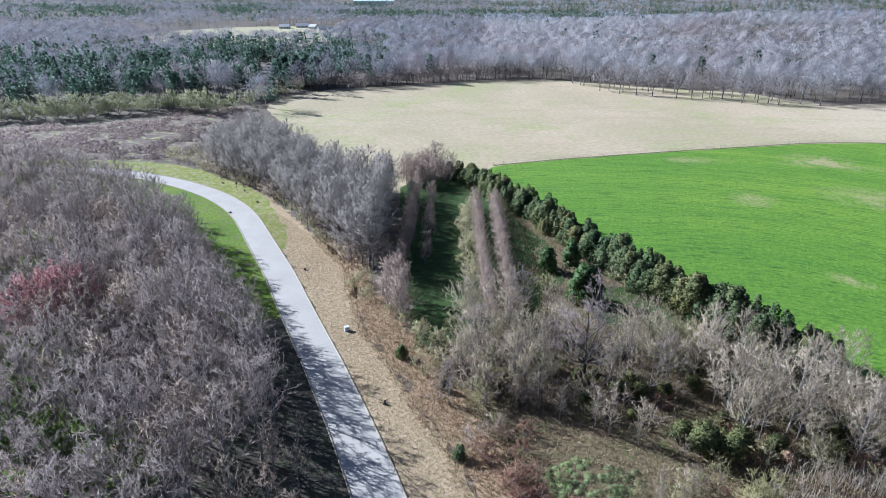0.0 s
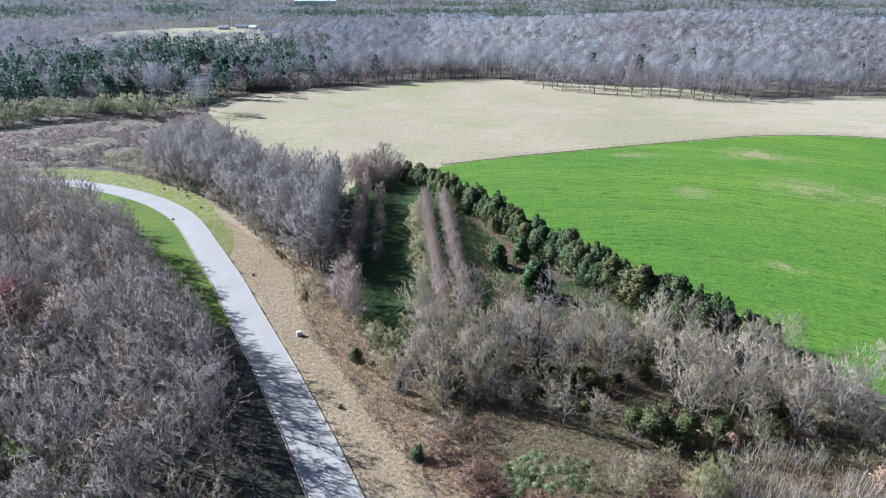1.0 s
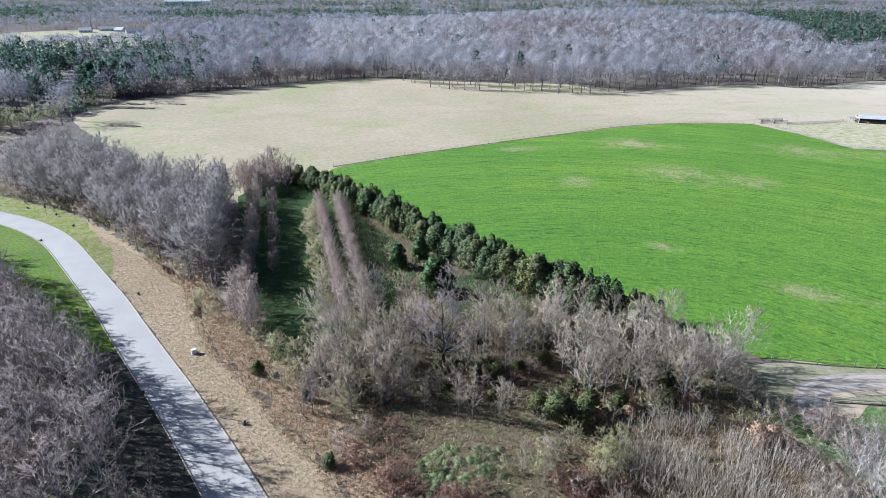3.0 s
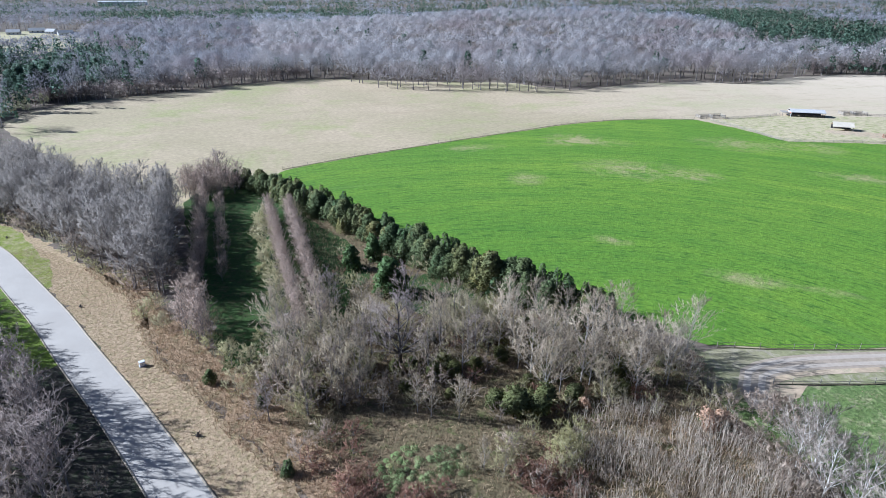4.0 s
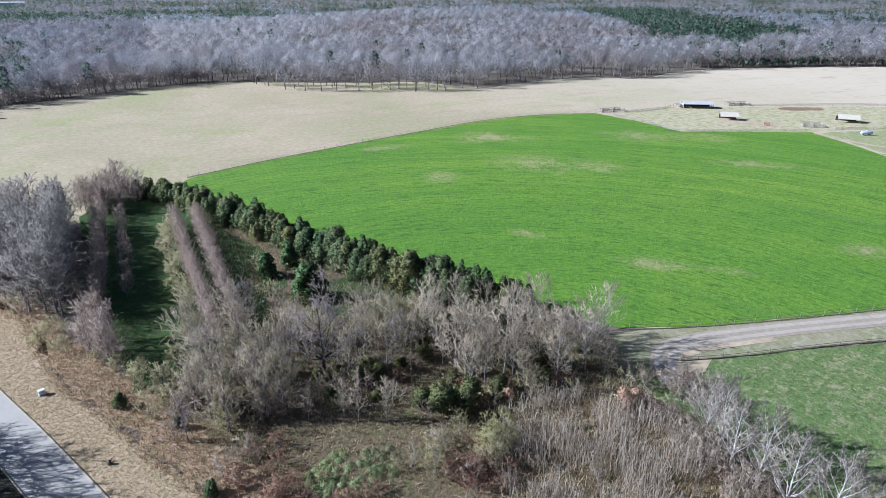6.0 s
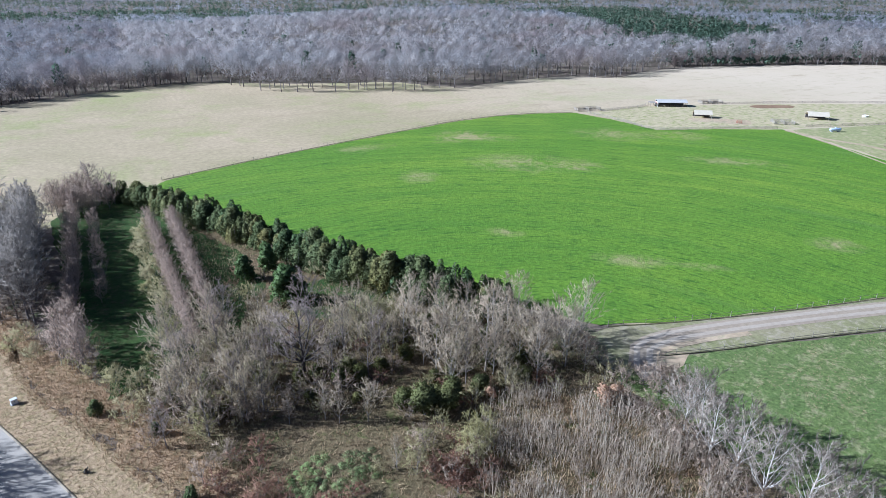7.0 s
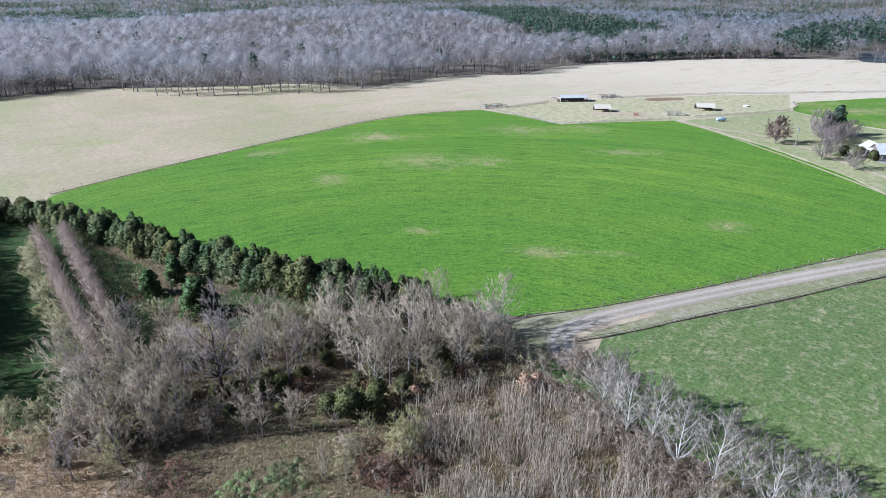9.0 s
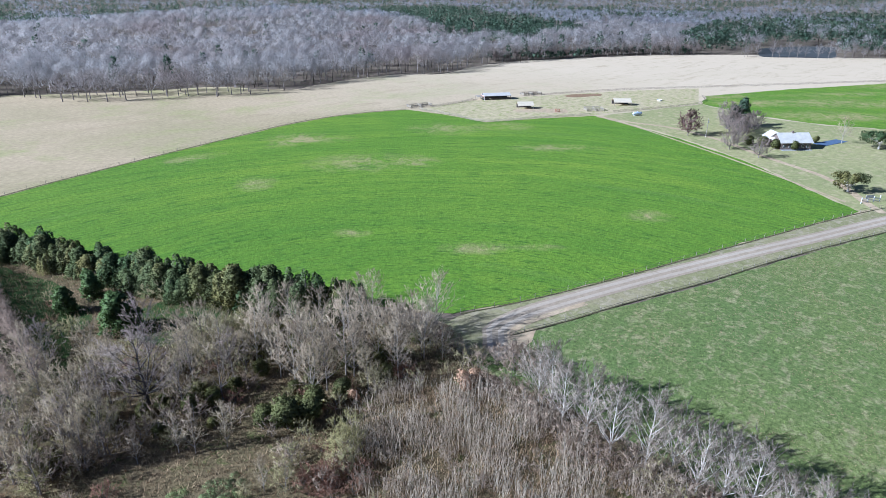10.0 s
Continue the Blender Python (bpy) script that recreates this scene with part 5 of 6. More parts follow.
def far_woods():
    rng = np.random.default_rng(40)
    band = []
    for r0, r1, gap in ((225, 520, 7.6), (520, 900, 9.5), (900, 1500, 13), (1500, 2900, 21)):
        k = int(1.05 * (r1 * r1 - r0 * r0) * radians(128) / 2 / gap ** 2)
        r = np.sqrt(rng.uniform(r0 * r0, r1 * r1, k))
        a = radians(90) + rng.uniform(radians(-86), radians(42), k)
        p = np.stack([r * np.cos(a), r * np.sin(a)], 1)
        open_ = np.zeros(k, bool)
        for poly in (PASTURE, BRACKEN, [(-360, 2020), (-150, 2020), (-140, 2460), (-390, 2460)], [(-260, 240), (-240, 290), (-210, 305), (-175, 318), (-150, 335), (-122, 345), (-98, 372), (-90, 345), (-100, 300), (-180, 250)], FAR_FIELD, LEFT_WOODS, [(-122, 385), (-104, 390), (-122, 492), (-142, 487)], [(-260, 190), (-250, 215), (-90, 230), (-60, 250), (-80, 180), (-180, 160)],
                     POND, [(240, 40), (240, -200), (900, -200), (900, -60), (700, -60), (420, -80), (300, -20)]):
            open_ |= inside(poly, p[:, 0], p[:, 1])
        near = (r < 330) & (p[:, 0] > -100)
        p, r, a = p[~open_ & ~near], r[~open_ & ~near], a[~open_ & ~near]
        patch = np.array([noise.noise(Vector((x / 130, y / 130, 3.3))) for x, y in p])
        turn = np.degrees(a) - 90
        odd = rng.random(len(p))
        green = (odd < 0.02) | ((turn > 5) & (r < 640) & (patch * 0.8 + odd > 0.48)) 
        green |= inside(PLANTATION, p[:, 0], p[:, 1])
        green |= inside(PINES_EAST, p[:, 0], p[:, 1]) & (odd < 0.85)
        green |= ((turn < -50) & (r < 640) & (odd < 0.25)) | ((r > 1050) & (patch + 0.3 * odd > 0.15))
        band.append((p, green, r0))
    for p, green, r0 in band:
        far = r0 > 800
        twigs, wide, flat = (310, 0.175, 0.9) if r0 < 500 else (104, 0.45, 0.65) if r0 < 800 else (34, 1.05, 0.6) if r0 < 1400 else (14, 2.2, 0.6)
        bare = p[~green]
        # Trees to the west take the darker twigs in place of real shade.
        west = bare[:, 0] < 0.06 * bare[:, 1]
        for places, twig, label in ((bare[west], M_TWIG_SHADED, "leafless woodland among the pines, darkened to read as backlit"), (bare[~west], M_TWIG_HAZED if far else M_TWIG_FAR, "leafless grey woodland stretching behind the pasture")):
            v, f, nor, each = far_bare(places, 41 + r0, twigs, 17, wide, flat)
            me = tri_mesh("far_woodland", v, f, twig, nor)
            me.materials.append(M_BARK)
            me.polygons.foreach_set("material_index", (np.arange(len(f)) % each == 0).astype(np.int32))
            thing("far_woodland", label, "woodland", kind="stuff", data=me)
        v, f, nor = far_pines(p[green], 42 + r0, 130 if r0 < 500 else 44 if r0 < 800 else 16, 17, 3.8)
        thing("far_pine_wood", "dark green pines among the far bare woods", "woodland", kind="stuff", data=tri_mesh("far_pine_wood", v, f, M_PINE, nor))


far_woods()
for i, (x, y) in enumerate(smoothed([(616, 226), (634, 203), (650, 182), (672, 158), (700, 130)], False, 7.0)):
    EDGE_TREE.plant(x + random.uniform(-3, 3), y + random.uniform(-3, 3), i, "tall leafless tree before the pond", size=random.uniform(0.6, 0.95), group="trees before the pond")
line_ = np.array(smoothed([(421, 365), (479, 330), (530, 322), (588, 290), (600, 268)], False, 3.5))
v_, f_, n_ = far_pines(line_ + np.random.default_rng(95).normal(0, 2.5, line_.shape), 96, 40, 6.5, 3.6)
thing("edge_evergreens", "low dark evergreen growth along the pasture's far edge", "shrubs", kind="stuff", data=tri_mesh("edge_evergreens", v_, f_, M_PINE, n_))
low_ = np.concatenate([np.array(smoothed(q, False, 2.6)) for q in ([(-110, 372), (-74, 392), (-31, 411), (20, 435), (60, 446)], [(420, 356), (483, 336), (540, 318), (610, 264)])])
low_ = np.concatenate([low_, low_ + (0, 5), low_ + (1, 10)]) + np.random.default_rng(98).normal(0, 1.6, (3 * len(low_), 2))
v_, f_, n_, k_ = far_bare(low_, 99, 150, 8.5, 0.25, 1.25)
thing("edge_thicket", "dark leafless undergrowth along the pasture's far edge", "shrubs", kind="stuff", data=tri_mesh("edge_thicket", v_, f_, M_TWIG_GREY, n_))
EDGE = smoothed([(-74, 394), (-31, 412), (20, 436), (48, 447), (72, 445), (104, 384), (130, 368), (153, 353), (187, 341), (200, 338), (234, 352), (304, 356), (330, 336), (396, 350), (483, 334), (610, 262)], False, 9.5)
for i, (x, y) in enumerate(EDGE):
    EDGE_TREE.plant(x + random.uniform(-5, 5), y + random.uniform(-3, 13), i, "tall leafless tree at the pasture's far edge", size=random.uniform(0.85, 1.2), group="trees at the pasture's edge")


# ---------------------------------------------------------------- fences
for i, (x, y) in enumerate(scatter([(95, 396), (150, 360), (190, 342), (200, 352), (180, 382), (150, 394), (105, 416)], 10.5, 97)):
    EDGE_TREE.plant(x, y, i + 2, "tall leafless tree at the pasture's far edge", size=random.uniform(0.8, 1.1), group="trees at the pasture's edge")
M_RAIL = plain("dark_rails", (0.10, 0.085, 0.07), 0.85, 0, 0.3, 2.0)
M_POST = plain("weathered_posts", (0.30, 0.26, 0.21), 0.9, 0, 0.3, 2.0)
M_WHITE = plain("white_paint", (0.60, 0.58, 0.55), 0.6, 0, 0.12, 1.0)
M_TIN = plain("pale_metal_roof", (0.46, 0.43, 0.395), 0.75, 0.0, 0.15, 0.6, 0.15)
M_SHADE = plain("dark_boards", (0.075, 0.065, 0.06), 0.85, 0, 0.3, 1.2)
M_BRICK = plain("house_brick", (0.15, 0.115, 0.10), 0.9, 0, 0.25, 4.0)
M_GLASS = plain("window_glass", (0.03, 0.035, 0.04), 0.08, 0, 0.1, 1.0, 0.6)
M_RUST = plain("rusty_steel", (0.30, 0.12, 0.07), 0.8, 0.2, 0.35, 3.0)
M_TANK = plain("blue_white_tank", (0.50, 0.56, 0.68), 0.4, 0.1, 0.1, 1.0)
M_SLAB = plain("concrete_slab", (0.36, 0.36, 0.37), 0.85, 0, 0.2, 0.7)
M_BLUE = plain("blue_cover", (0.08, 0.12, 0.20), 0.8, 0, 0.2, 0.8)
M_CREAM = plain("cream_roof", (0.52, 0.44, 0.33), 0.7, 0, 0.12, 0.8)
M_FLAG = plain("faded_red_paint", (0.42, 0.10, 0.07), 0.7, 0, 0.2, 2.0)


def post_mesh(height, thick):
    bm = bmesh.new()
    bmesh.ops.create_cone(bm, cap_ends=True, segments=6, radius1=thick, radius2=thick * 0.85, depth=height + 0.3, matrix=Matrix.Translation((0, 0, height / 2 - 0.15)))
    return bm_mesh("post", bm, M_POST)


POST = post_mesh(1.3, 0.065)


def fence(line, gap, rails, thick, material, label, height=1.2):
    """A fence on posts along a line: rails or wires at even heights, each one part."""
    t = thing("fence", label, "fence", pose(*line[0], 0))
    x0, y0 = line[0]
    pts = smoothed(line, False, gap)
    for x, y in pts:
        part("post", POST, t, m=pose(x - x0, y - y0, 0))
    for k in range(rails):
        z = height * (k + 1) / rails - 0.08
        b = Builder()
        rng = np.random.default_rng(k)
        b.tube([(x - x0, y - y0, z + rng.normal(0, 0.03)) for x, y in pts], [thick] * len(pts), 4)
        part("rail", tri_mesh("rail", *b.arrays(), material), t)
    return t


fence([(18, 218.3), (45.8, 227.8), (71, 234.8), (95, 241.3), (122, 247.8), (152, 254.8), (178, 255.8), (200, 251.8), (217, 244.6)], 5.0, 3, 0.014, M_RAIL, "wire fence on wooden posts between pasture and crop")
fence([(250, 15), (204, 34.4), (153.6, 49.8), (117, 60.3), (91.4, 68.8), (79, 74)], 4.0, 2, 0.03, M_RAIL, "low fence along the edge of the crop field")
fence([(250, 3.3), (191.5, 25.4), (156.3, 37.6), (127.9, 45.9), (105.2, 53.5), (91.2, 57.6), (79.5, 61.8)], 4.0, 2, 0.04, M_RAIL, "dark rail fence between the gravel lane and the meadow", 0.75)
fence([(231.9, 240.2), (258.9, 238.8), (266, 242)], 3.0, 4, 0.05, M_POST, "weathered rail fence leading to the barn")
fence([(222.5, 240), (223, 215), (223.2, 194.5), (249.7, 181.6), (273, 169)], 3.5, 3, 0.05, M_POST, "pale post fence round the paddock")
fence([(297, 229), (311, 221), (358.8, 199.4), (410.4, 166.5), (523.5, 94.5)], 5.0, 3, 0.05, M_RAIL, "long wire fence along the tan pasture")
fence([(288, 165), (343.5, 145.5), (372, 156)], 5.0, 3, 0.05, M_RAIL, "wire fence behind the farm sheds")


def corral(x, y, turn, wide, deep, label):
    """A small stock pen of pale rail panels."""
    t = thing("stock_pen", label, "pen", pose(x, y, 0, 0, 0, turn))
    n = 4
    for i in range(n + 1):
        for yy in (0, deep):
            part("post", POST, t, m=pose(wide * i / n, yy, 0) @ Matrix.Diagonal((1.3, 1.3, 1.25, 1)))
    for yy in (0, deep):
        for k in range(4):
            part("rail", box_mesh("rail", M_POST, -0.1, yy - 0.05, 0.35 + 0.36 * k, wide + 0.1, yy + 0.05, 0.49 + 0.36 * k), t)
    for xx in (0, wide * 0.5, wide):
        for k in range(4):
            part("rail", box_mesh("rail", M_POST, xx - 0.05, 0, 0.35 + 0.36 * k, xx + 0.05, deep, 0.49 + 0.36 * k), t)


corral(221, 245, -12, 13, 4.5, "pale wooden stock pen at the field corner")
corral(281, 176, -40, 9, 6, "pale wooden stock pen at the track's end")
corral(296, 229, -22, 12, 5, "weathered stock pen beside the barn")


# ---------------------------------------------------------------- farm buildings
def gable_mesh(name, material, x0, x1, y0, y1, eave, ridge, thick=0.18, over=0.5):
    """A pitched roof of two thick slopes with its ridge along x."""
    bm = bmesh.new()
    ym = (y0 + y1) / 2
    slope = (ridge - eave) / (ym - y0)
    lo = eave - slope * over
    prof = [(y0 - over, lo), (ym, ridge), (y1 + over, lo), (y1 + over, lo + thick), (ym, ridge + thick), (y0 - over, lo + thick)]
    a = [bm.verts.new((x0 - over, y, z)) for y, z in prof]
    b = [bm.verts.new((x1 + over, y, z)) for y, z in prof]
    for i in range(6):
        j = (i + 1) % 6
        bm.faces.new((a[i], a[j], b[j], b[i]))
    for r in (a, b):
        bm.faces.new((r[0], r[1], r[4], r[5]))
        bm.faces.new((r[1], r[2], r[3], r[4]))
    bmesh.ops.recalc_face_normals(bm, faces=bm.faces[:])
    return bm_mesh(name, bm, material)


def gable_walls(name, material, x0, x1, y0, y1, eave, ridge):
    bm = bmesh.new()
    ym = (y0 + y1) / 2
    prof = [(y0, 0), (y1, 0), (y1, eave), (ym, ridge), (y0, eave)]
    a = [bm.verts.new((x0, y, z)) for y, z in prof]
    b = [bm.verts.new((x1, y, z)) for y, z in prof]
    bm.faces.new(a)
    bm.faces.new(b)
    for i in range(5):
        j = (i + 1) % 5
        bm.faces.new((a[i], a[j], b[j], b[i]))
    bmesh.ops.recalc_face_normals(bm, faces=bm.faces[:])
    return bm_mesh(name, bm, material)


def window_on(parent, x, y, z, wide, tall, turn=0):
    w = part("window", box_mesh("window", M_WHITE, -wide / 2 - 0.08, -0.06, -0.08, wide / 2 + 0.08, 0.04, tall + 0.08, bevel=0.01), parent, "white window frame", pose(x, y, z, 0, 0, turn))
    for k in (-1, 1):
        part("pane", box_mesh("pane", M_GLASS, min(0, k * wide / 2) + 0.03, -0.075, 0.03, max(0, k * wide / 2) - 0.03, -0.05, tall - 0.03), w)


def farmhouse():
    t = thing("farmhouse", "brick farmhouse with a pale metal roof", "house", pose(274.5, 75.5, 0, 0, 0, -42) @ Matrix.Diagonal((0.68, 0.68, 0.86, 1)))
    part("wall", gable_walls("wall", M_BRICK, -10, 8, -6, 6, 3.7, 6.8), t)
    part("roof", gable_mesh("roof", M_TIN, -10, 8, -6, 6, 3.7, 6.9, 0.18, 0.9), t, "pale metal roof")
    wing = Matrix.Translation((-6.5, 6, 0)) @ Matrix.Rotation(radians(90), 4, "Z")
    part("wing", gable_walls("wing", M_BRICK, -1.2, 7, -4.5, 4.5, 3.7, 6.0), t, m=wing)
    part("roof", gable_mesh("roof", M_TIN, -4.5, 7, -4.5, 4.5, 3.7, 6.05), t, "pale metal roof", m=wing)
    part("chimney", box_mesh("chimney", M_BRICK, -1.5, -0.6, 5.6, -0.5, 0.6, 7.8, bevel=0.03), t, "brick chimney")
    for x in (-8, -4.5, 3, 6):
        window_on(t, x, -6.02, 1.0, 1.4, 1.3)
    door = part("door", box_mesh("door", M_WHITE, -0.6, -6.10, 0.1, 0.5, -5.98, 2.15, bevel=0.01), t, "white front door")
    part("door_handle", box_mesh("door_handle", M_TIN, 0.28, -6.16, 1.02, 0.36, -6.10, 1.14), door)
    part("porch_slab", box_mesh("porch_slab", M_SLAB, -10, -8.0, 0, 8, -6.03, 0.18, bevel=0.02), t)


farmhouse()
thing("pool_cover", "flat blue pool cover beside the farmhouse", "pool cover", pose(292, 67.5, 0.06, 0, 0, -16), data=box_mesh("pool_cover", M_BLUE, -5, -2.5, 0, 11, 2.5, 0.12, bevel=0.03))


def barn():
    t = thing("barn", "open-sided barn with a pale metal roof", "barn", pose(275.5, 234.5, 0, 0, 0, -33) @ Matrix.Scale(0.8, 4))
    part("roof", gable_mesh("roof", M_TIN, -8, 11, -4, 4, 2.9, 4.2), t, "pale metal roof")
    for x in (-8, -4.2, -0.4, 3.4, 7.2, 11):
        for y in (-3.9, 0, 3.9):
            part("post", box_mesh("post", M_SHADE, x - 0.12, y - 0.12, -0.1, x + 0.12, y + 0.12, 3.0 if y else 4.15), t)
    part("back_wall", box_mesh("back_wall", M_SHADE, -8, 3.95, 0, 11, 4.05, 2.9), t)
    for k in range(4):
        part("rail", box_mesh("rail", M_SHADE, -8, -4.05, 0.35 + 0.4 * k, 11, -3.97, 0.53 + 0.4 * k), t)
    part("end_wall", box_mesh("end_wall", M_WHITE, -8.12, -4, 0, -8.02, 4, 2.9), t, "whitewashed end wall with red trim")
    part("end_trim", box_mesh("end_trim", M_FLAG, -8.2, -4.1, 2.2, -8.13, 4.1, 2.5), t, "faded red trim")
    part("lean_to_roof", box_mesh("lean_to_roof", M_POST, -13, -3.5, 2.3, -8.7, 3.5, 2.42), t)
    for x in (-12.8, -9):
        for y in (-3.3, 3.3):
            part("post", box_mesh("post", M_POST, x - 0.1, y - 0.1, -0.1, x + 0.1, y + 0.1, 2.3), t)


barn()


def shelter(x, y, turn, wide, deep, tall):
    """A small field shelter: a pale pitched roof on posts over a dark back."""
    t = thing("field_shelter", "small field shelter with a cream roof", "shed", pose(x, y, 0, 0, 0, turn), "field shelters")
    part("roof", gable_mesh("roof", M_CREAM, -wide / 2, wide / 2, -deep / 2, deep / 2, tall, tall + 1.6, 0.1, 0.3), t, "cream sheet roof")
    for sx in (-1, 1):
        for sy in (-1, 1):
            part("post", box_mesh("post", M_POST, sx * wide / 2 - 0.08, sy * deep / 2 - 0.08, -0.1, sx * wide / 2 + 0.08, sy * deep / 2 + 0.08, tall), t)
    part("back_wall", box_mesh("back_wall", M_SHADE, -wide / 2, deep / 2 - 0.05, 0, wide / 2, deep / 2 + 0.03, tall), t)


shelter(265, 204, -40, 8, 5, 1.9)
shelter(311.5, 174, -45, 9, 6, 1.9)


def tank(x, y, turn):
    t = thing("gas_tank", "blue-white gas tank on two concrete feet", "tank", pose(x, y, 0.05, 0, 0, turn))
    bm = bmesh.new()
    bmesh.ops.create_uvsphere(bm, u_segments=16, v_segments=10, radius=0.75, matrix=Matrix.Rotation(radians(90), 4, "Y"))
    for v in bm.verts:
        v.co.x += 2.0 if v.co.x > 0.01 else -2.0 if v.co.x < -0.01 else 0
        v.co.z += 1.1
    part("vessel", bm_mesh("vessel", bm, M_TANK, True), t)
    part("dome", box_mesh("dome", M_TANK, -0.3, -0.25, 1.8, 0.3, 0.25, 2.05, bevel=0.05), t)
    for x_ in (-1.5, 1.5):
        part("foot", box_mesh("foot", M_SLAB, x_ - 0.25, -0.6, 0, x_ + 0.25, 0.6, 0.5), t)


tank(290, 152.6, -25)
t_ = thing("water_trough", "white round water trough in the paddock", "trough", pose(338.2, 165.4, 0.05))
bm_ = bmesh.new()
bmesh.ops.create_cone(bm_, cap_ends=True, segments=16, radius1=1.3, radius2=1.4, depth=0.8, matrix=Matrix.Translation((0, 0, 0.4)))
bmesh.ops.inset_region(bm_, faces=[f for f in bm_.faces if f.normal.z > 0.9], thickness=0.12, depth=-0.3)
part("basin", bm_mesh("basin", bm_, M_WHITE), t_)
t_ = thing("hay_feeder", "rusty round hay feeder on bare dirt", "feeder", pose(269, 186, 0.05))
for k in range(3):
    b_ = Builder()
    b_.tube([(1.2 * math.cos(a), 1.2 * math.sin(a), 0.3 + 0.5 * k) for a in np.linspace(0, 6.283, 17)], [0.05] * 17, 5)
    part("ring", tri_mesh("ring", *b_.arrays(), M_RUST), t_)
for k in range(8):
    a = k * math.pi / 4
    part("upright", box_mesh("upright", M_RUST, 1.2 * math.cos(a) - 0.04, 1.2 * math.sin(a) - 0.04, 0, 1.2 * math.cos(a) + 0.04, 1.2 * math.sin(a) + 0.04, 1.35), t_)
sheet("worn_dirt", [(258, 206), (272, 196), (278, 186), (268, 182), (262, 192), (254, 200)], 0.06, M_DIRT, "bare brown dirt round the shelter", "dirt", 3, 0.5, 61)
sheet("worn_dirt_far", [(318, 214), (335, 204), (330, 198), (312, 207)], 0.06, M_MUD, "bare brown dirt beside the pens", "dirt", 3, 0.5, 62)


def utility_pole(x, y, tall):
    t = thing("utility_pole", "pale wooden utility pole beside the drive", "pole", pose(x, y, 0))
    b = Builder()
    b.tube([(0, 0, -0.3), (0.02, 0, tall / 2), (0, 0, tall)], [0.16, 0.14, 0.11], 8)
    part("shaft", tri_mesh("shaft", *b.arrays(), M_BARK_PALE), t)
    part("crossarm", box_mesh("crossarm", M_POST, -0.9, -0.06, tall - 0.7, 0.9, 0.06, tall - 0.55), t)
    part("transformer", box_mesh("transformer", M_TANK, 0.13, -0.22, tall - 1.9, 0.55, 0.22, tall - 1.1, bevel=0.06), t)


utility_pole(267.7, 107.7, 8.0)


def entrance(x, y, turn):
    t = thing("entrance_gate", "white rail gate at the drive's mouth", "gate", pose(x, y, 0, 0, 0, turn))
    for i in range(4):
        part("post", box_mesh("post", M_WHITE, 2.4 * i - 0.12, -0.12, -0.1, 2.4 * i + 0.12, 0.12, 1.9, bevel=0.02), t)
    for k in range(3):
        part("rail", box_mesh("rail", M_WHITE, 0, -0.05, 0.4 + 0.5 * k, 7.2, 0.05, 0.56 + 0.5 * k), t)
    part("sign_board", box_mesh("sign_board", M_WHITE, 1.2, -0.1, 1.4, 4.4, -0.06, 2.5), t)


entrance(214, 36.5, -28)

# trees round the farmhouse
BROAD_RED = Kind("red_maple", [bare_tree(150, 9.5, 4.2, 24, 8, 22, 0.12, 0.9, 0.2, 0.2, 0.5)], M_BARK, M_TWIG_DULL)
BROAD_RED.plant(265.2, 114.6, 0, "round reddish leafless tree beside the drive", size=1.15)
YARD = Kind("yard_tree", [bare_tree(155 + i, 10, 4.8, 24, 8, 18, 0.14, 0.8, 0.12, 0.24, 0.5) for i in range(2)], M_BARK, M_TWIG_GREY)
for i, (x, y, k) in enumerate([(252.7, 91.6, 0.8), (247.4, 78.4, 0.75), (283, 104, 1.05), (291, 108, 1.2), (285, 97, 1.0), (275, 97, 0.9), (299, 99, 0.9), (262, 92, 0.7), (246, 30, 0.6), (300, 40, 0.8)]):
    YARD.plant(x, y, i, "grey leafless yard tree near the farmhouse", size=k, group="yard trees")
PINE_TREE = Kind("pine_tree", [lumpy(260 + i, 13.5, 3.4, 1800, 0.75, 30) for i in range(2)], M_BARK, M_PINE)
for i, (x, y, k) in enumerate([(-106, 407, 1.3), (-100, 402, 1.45), (-94, 407, 1.5), (-87, 404, 1.5), (-81, 408, 1.4), (-97, 413, 1.45), (-90, 414, 1.5), (-84, 415, 1.35)]):
    PINE_TREE.plant(x, y, i, "tall green pine at the pasture's far corner", size=k, group="pines at the pasture's corner")
PINE_TREE.plant(300, 105.6, 0, "tall dark pine behind the farmhouse", size=1.05)
PINE_TREE.plant(296, 108, 1, "tall dark pine behind the farmhouse", size=0.8)
PALE.plant(296, 63, 1, "pale leafless tree overgrown with ivy", size=0.9)
OAK.plant(296.5, 50, 0, "spreading evergreen oak on the lawn", size=1.15)
OAK.plant(303, 46, 1, "spreading evergreen oak on the lawn", size=1.0)
OAK.plant(224.2, 42.6, 1, "spreading evergreen oak with a pale trunk", size=0.95)
for i, (x, y, k) in enumerate([(266.5, 79, 0.8), (267, 84, 0.9), (266, 89, 0.8)]):
    EVERSHRUB.plant(x, y, i, "evergreen shrub beside the farmhouse gable", "shrub", size=k)
EVERSHRUB.plant(270, 73, 0, "clipped evergreen shrub against the farmhouse", "shrub", size=0.75)
EVERSHRUB.plant(290, 71, 1, "clipped evergreen shrub against the farmhouse", "shrub", size=0.6)
BROAD.plant(-2.6, 214, 1, "low leafless tree at the pasture's corner", size=0.95)
for i, (x, y, k) in enumerate([(-9, 200, 0.75), (-6, 205, 0.7), (-12, 196, 0.8), (-14, 201, 0.7), (-3, 203, 0.6)]):
    BROWN.plant(x, y, i, "leafless brown tree at the corridor's end", size=k)
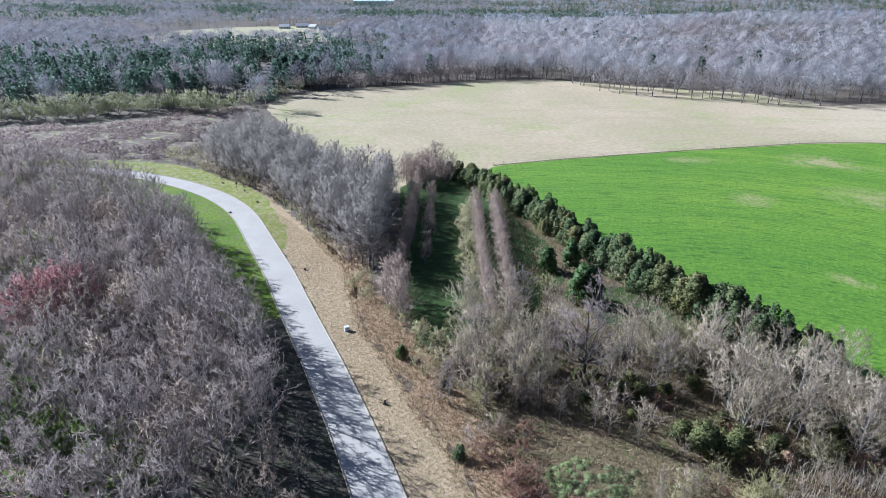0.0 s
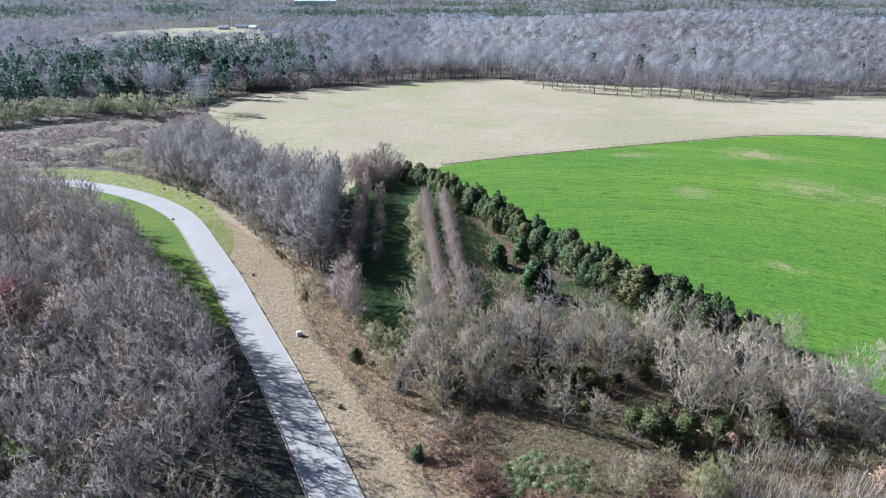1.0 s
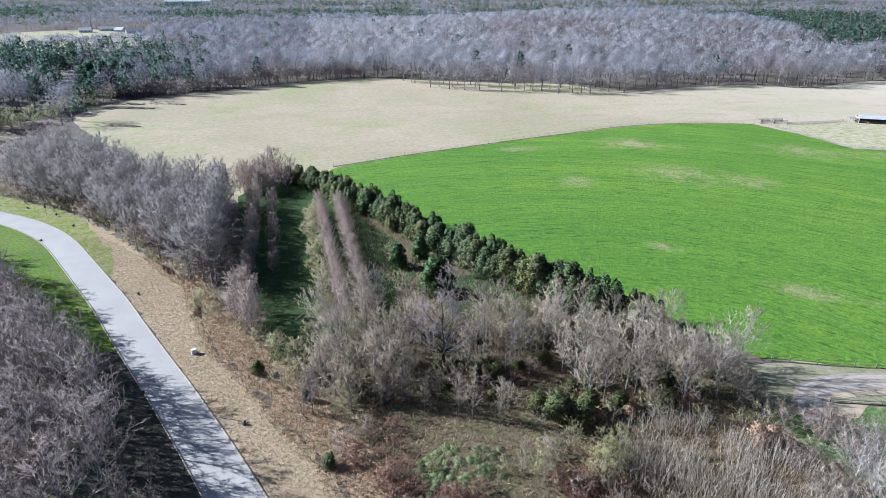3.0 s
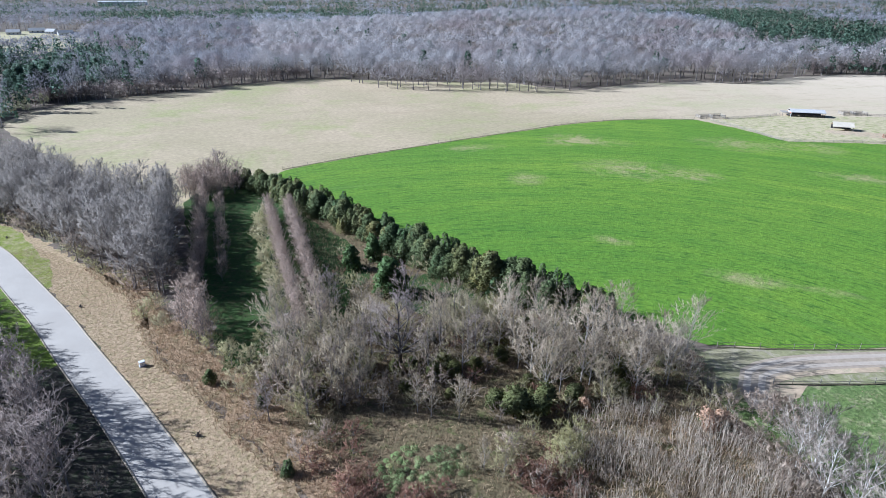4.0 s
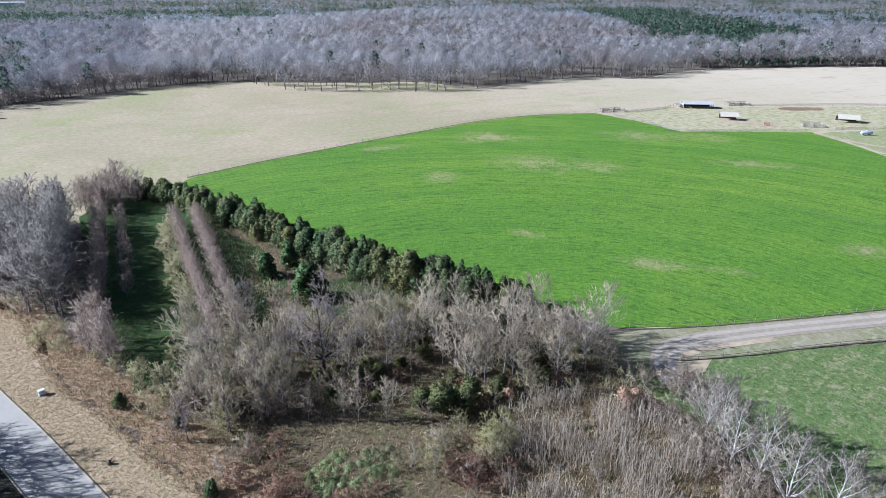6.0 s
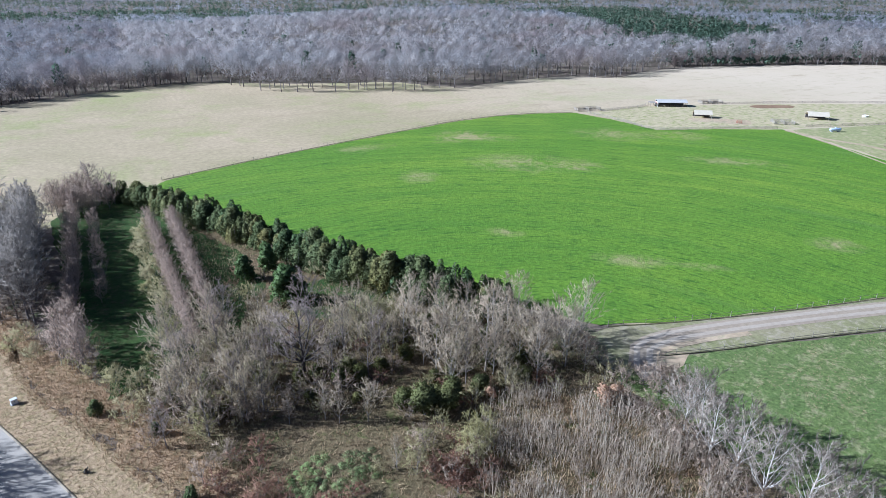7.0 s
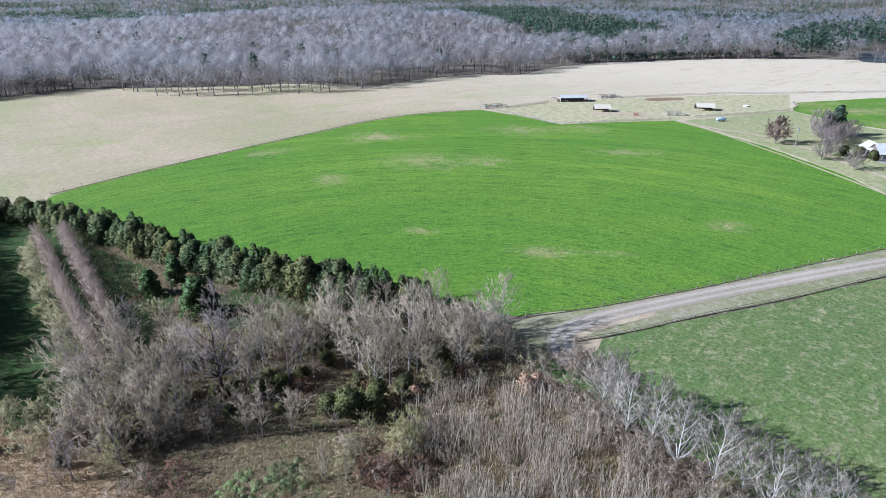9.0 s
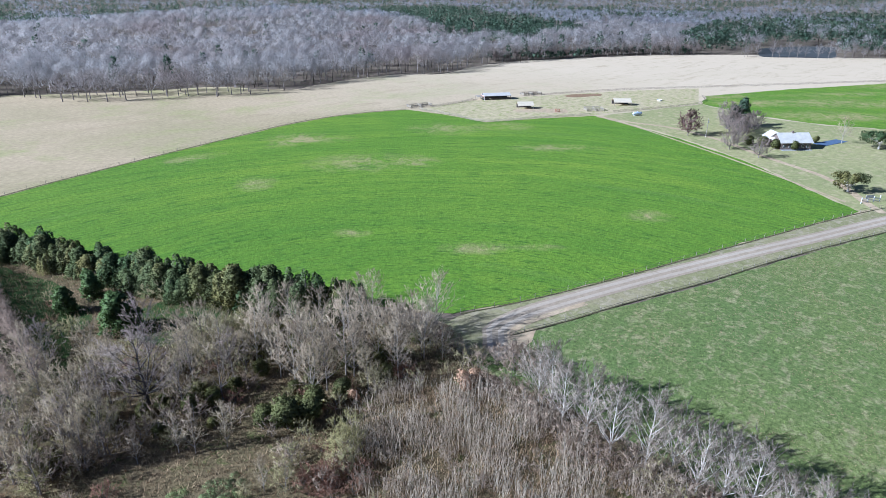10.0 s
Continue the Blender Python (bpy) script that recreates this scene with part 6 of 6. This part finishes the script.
for i, (x, y, k) in enumerate([(2, 204, 0.7), (5, 201, 0.8), (-1, 207, 0.6)]):
    CEDAR.plant(x, y, i, "dark green cedar at the corridor's end", size=k)
SLIM_PALE.plant(68, 92, 1, "slim whitish sapling beside the crop field", size=0.9)

# ---------------------------------------------------------------- the roadside
t_ = thing("utility_box", "white utility box on a dark base in the verge", "utility box", pose(-18, 101.6, 0.03, 0, 0, 20) @ Matrix.Scale(0.72, 4))
part("base", box_mesh("base", M_SLAB, -0.75, -0.6, -0.05, 0.75, 0.6, 0.15, bevel=0.02), t_)
part("cabinet", box_mesh("cabinet", M_WHITE, -0.6, -0.45, 0.15, 0.6, 0.45, 1.15, bevel=0.04), t_, "white painted steel cabinet")
part("lid", box_mesh("lid", M_WHITE, -0.66, -0.52, 1.15, 0.66, 0.52, 1.24, bevel=0.03), t_)
part("door_handle", box_mesh("door_handle", M_RAIL, -0.05, -0.5, 0.6, 0.05, -0.455, 0.8), t_)


def stump(x, y, k):
    """A small ragged stump with broken sticks."""
    b, rng = Builder(), np.random.default_rng(int(abs(x * 7)))
    b.tube([(0, 0, -0.1), (0.05, 0, 0.3), (0.1, 0.02, 0.55 * k)], [0.28 * k, 0.22 * k, 0.15 * k], 7)
    for i in range(7):
        a = rng.uniform(0, 6.283)
        b.tube([(0, 0, 0.1), (math.cos(a) * 0.8 * k, math.sin(a) * 0.8 * k, rng.uniform(0.1, 0.6))], [0.07, 0.02], 4)
    return thing("tree_stump", "dark ragged stump in the verge grass", "stump", pose(x, y, 0.03), "verge stumps", data=tri_mesh("tree_stump", *b.arrays(), M_RAIL))


for x_, y_, k_ in [(-9.0, 79.4, 1.1), (-31.5, 128.5, 0.9), (-62.5, 187, 0.9), (-72, 195, 0.8), (-55.5, 176, 0.8), (-60.5, 166.5, 0.9), (-24.8, 91.5, 0.8), (-16.8, 116, 0.7)]:
    stump(x_, y_, k_)


def signpost(x, y, turn, tall):
    t = thing("road_sign", "thin dark roadside post with a small plate", "sign", pose(x, y, 0.03, 0, 0, turn), "roadside signs")
    b = Builder()
    b.tube([(0, 0, -0.3), (0, 0, tall / 2), (0, 0, tall)], [0.045, 0.045, 0.04], 6)
    part("post", tri_mesh("post", *b.arrays(), M_RAIL), t)
    part("plate", box_mesh("plate", M_SHADE, -0.28, -0.07, tall - 0.65, 0.28, -0.045, tall - 0.05, bevel=0.01), t)


signpost(-36.1, 105.6, 20, 2.6)
signpost(-64.9, 187.2, 30, 2.8)


# ---------------------------------------------------------------- far buildings
def far_house(x, y, turn, wide, deep, eave, ridge, label, roof):
    t = thing("far_building", label, "building", pose(x, y, float(rise(x, y)) + 1.0, 0, 0, turn), "far buildings")
    part("wall", gable_walls("wall", M_WHITE, -wide / 2, wide / 2, -deep / 2, deep / 2, eave, ridge), t)
    part("roof", gable_mesh("roof", roof, -wide / 2, wide / 2, -deep / 2, deep / 2, eave, ridge + 0.05), t)
    for k in range(3):
        part("window", box_mesh("window", M_GLASS, -wide / 2 + wide * (k + 0.6) / 3.2, -deep / 2 - 0.06, 1.0, -wide / 2 + wide * (k + 0.6) / 3.2 + 1.4, -deep / 2 - 0.01, 2.4), t)


for x_, y_, a_, w_ in [(-165, 905, 20, 16), (-185, 935, -30, 12), (-205, 955, 10, 18), (-150, 870, 60, 12), (-225, 930, 0, 14)]:
    far_house(x_, y_, a_, w_, 9, 3.2, 6.0, "white farm building on the far clearing", M_TIN)
far_house(-245, 2330, 2, 140, 40, 11, 13, "long white warehouse far beyond the woods", M_WHITE)
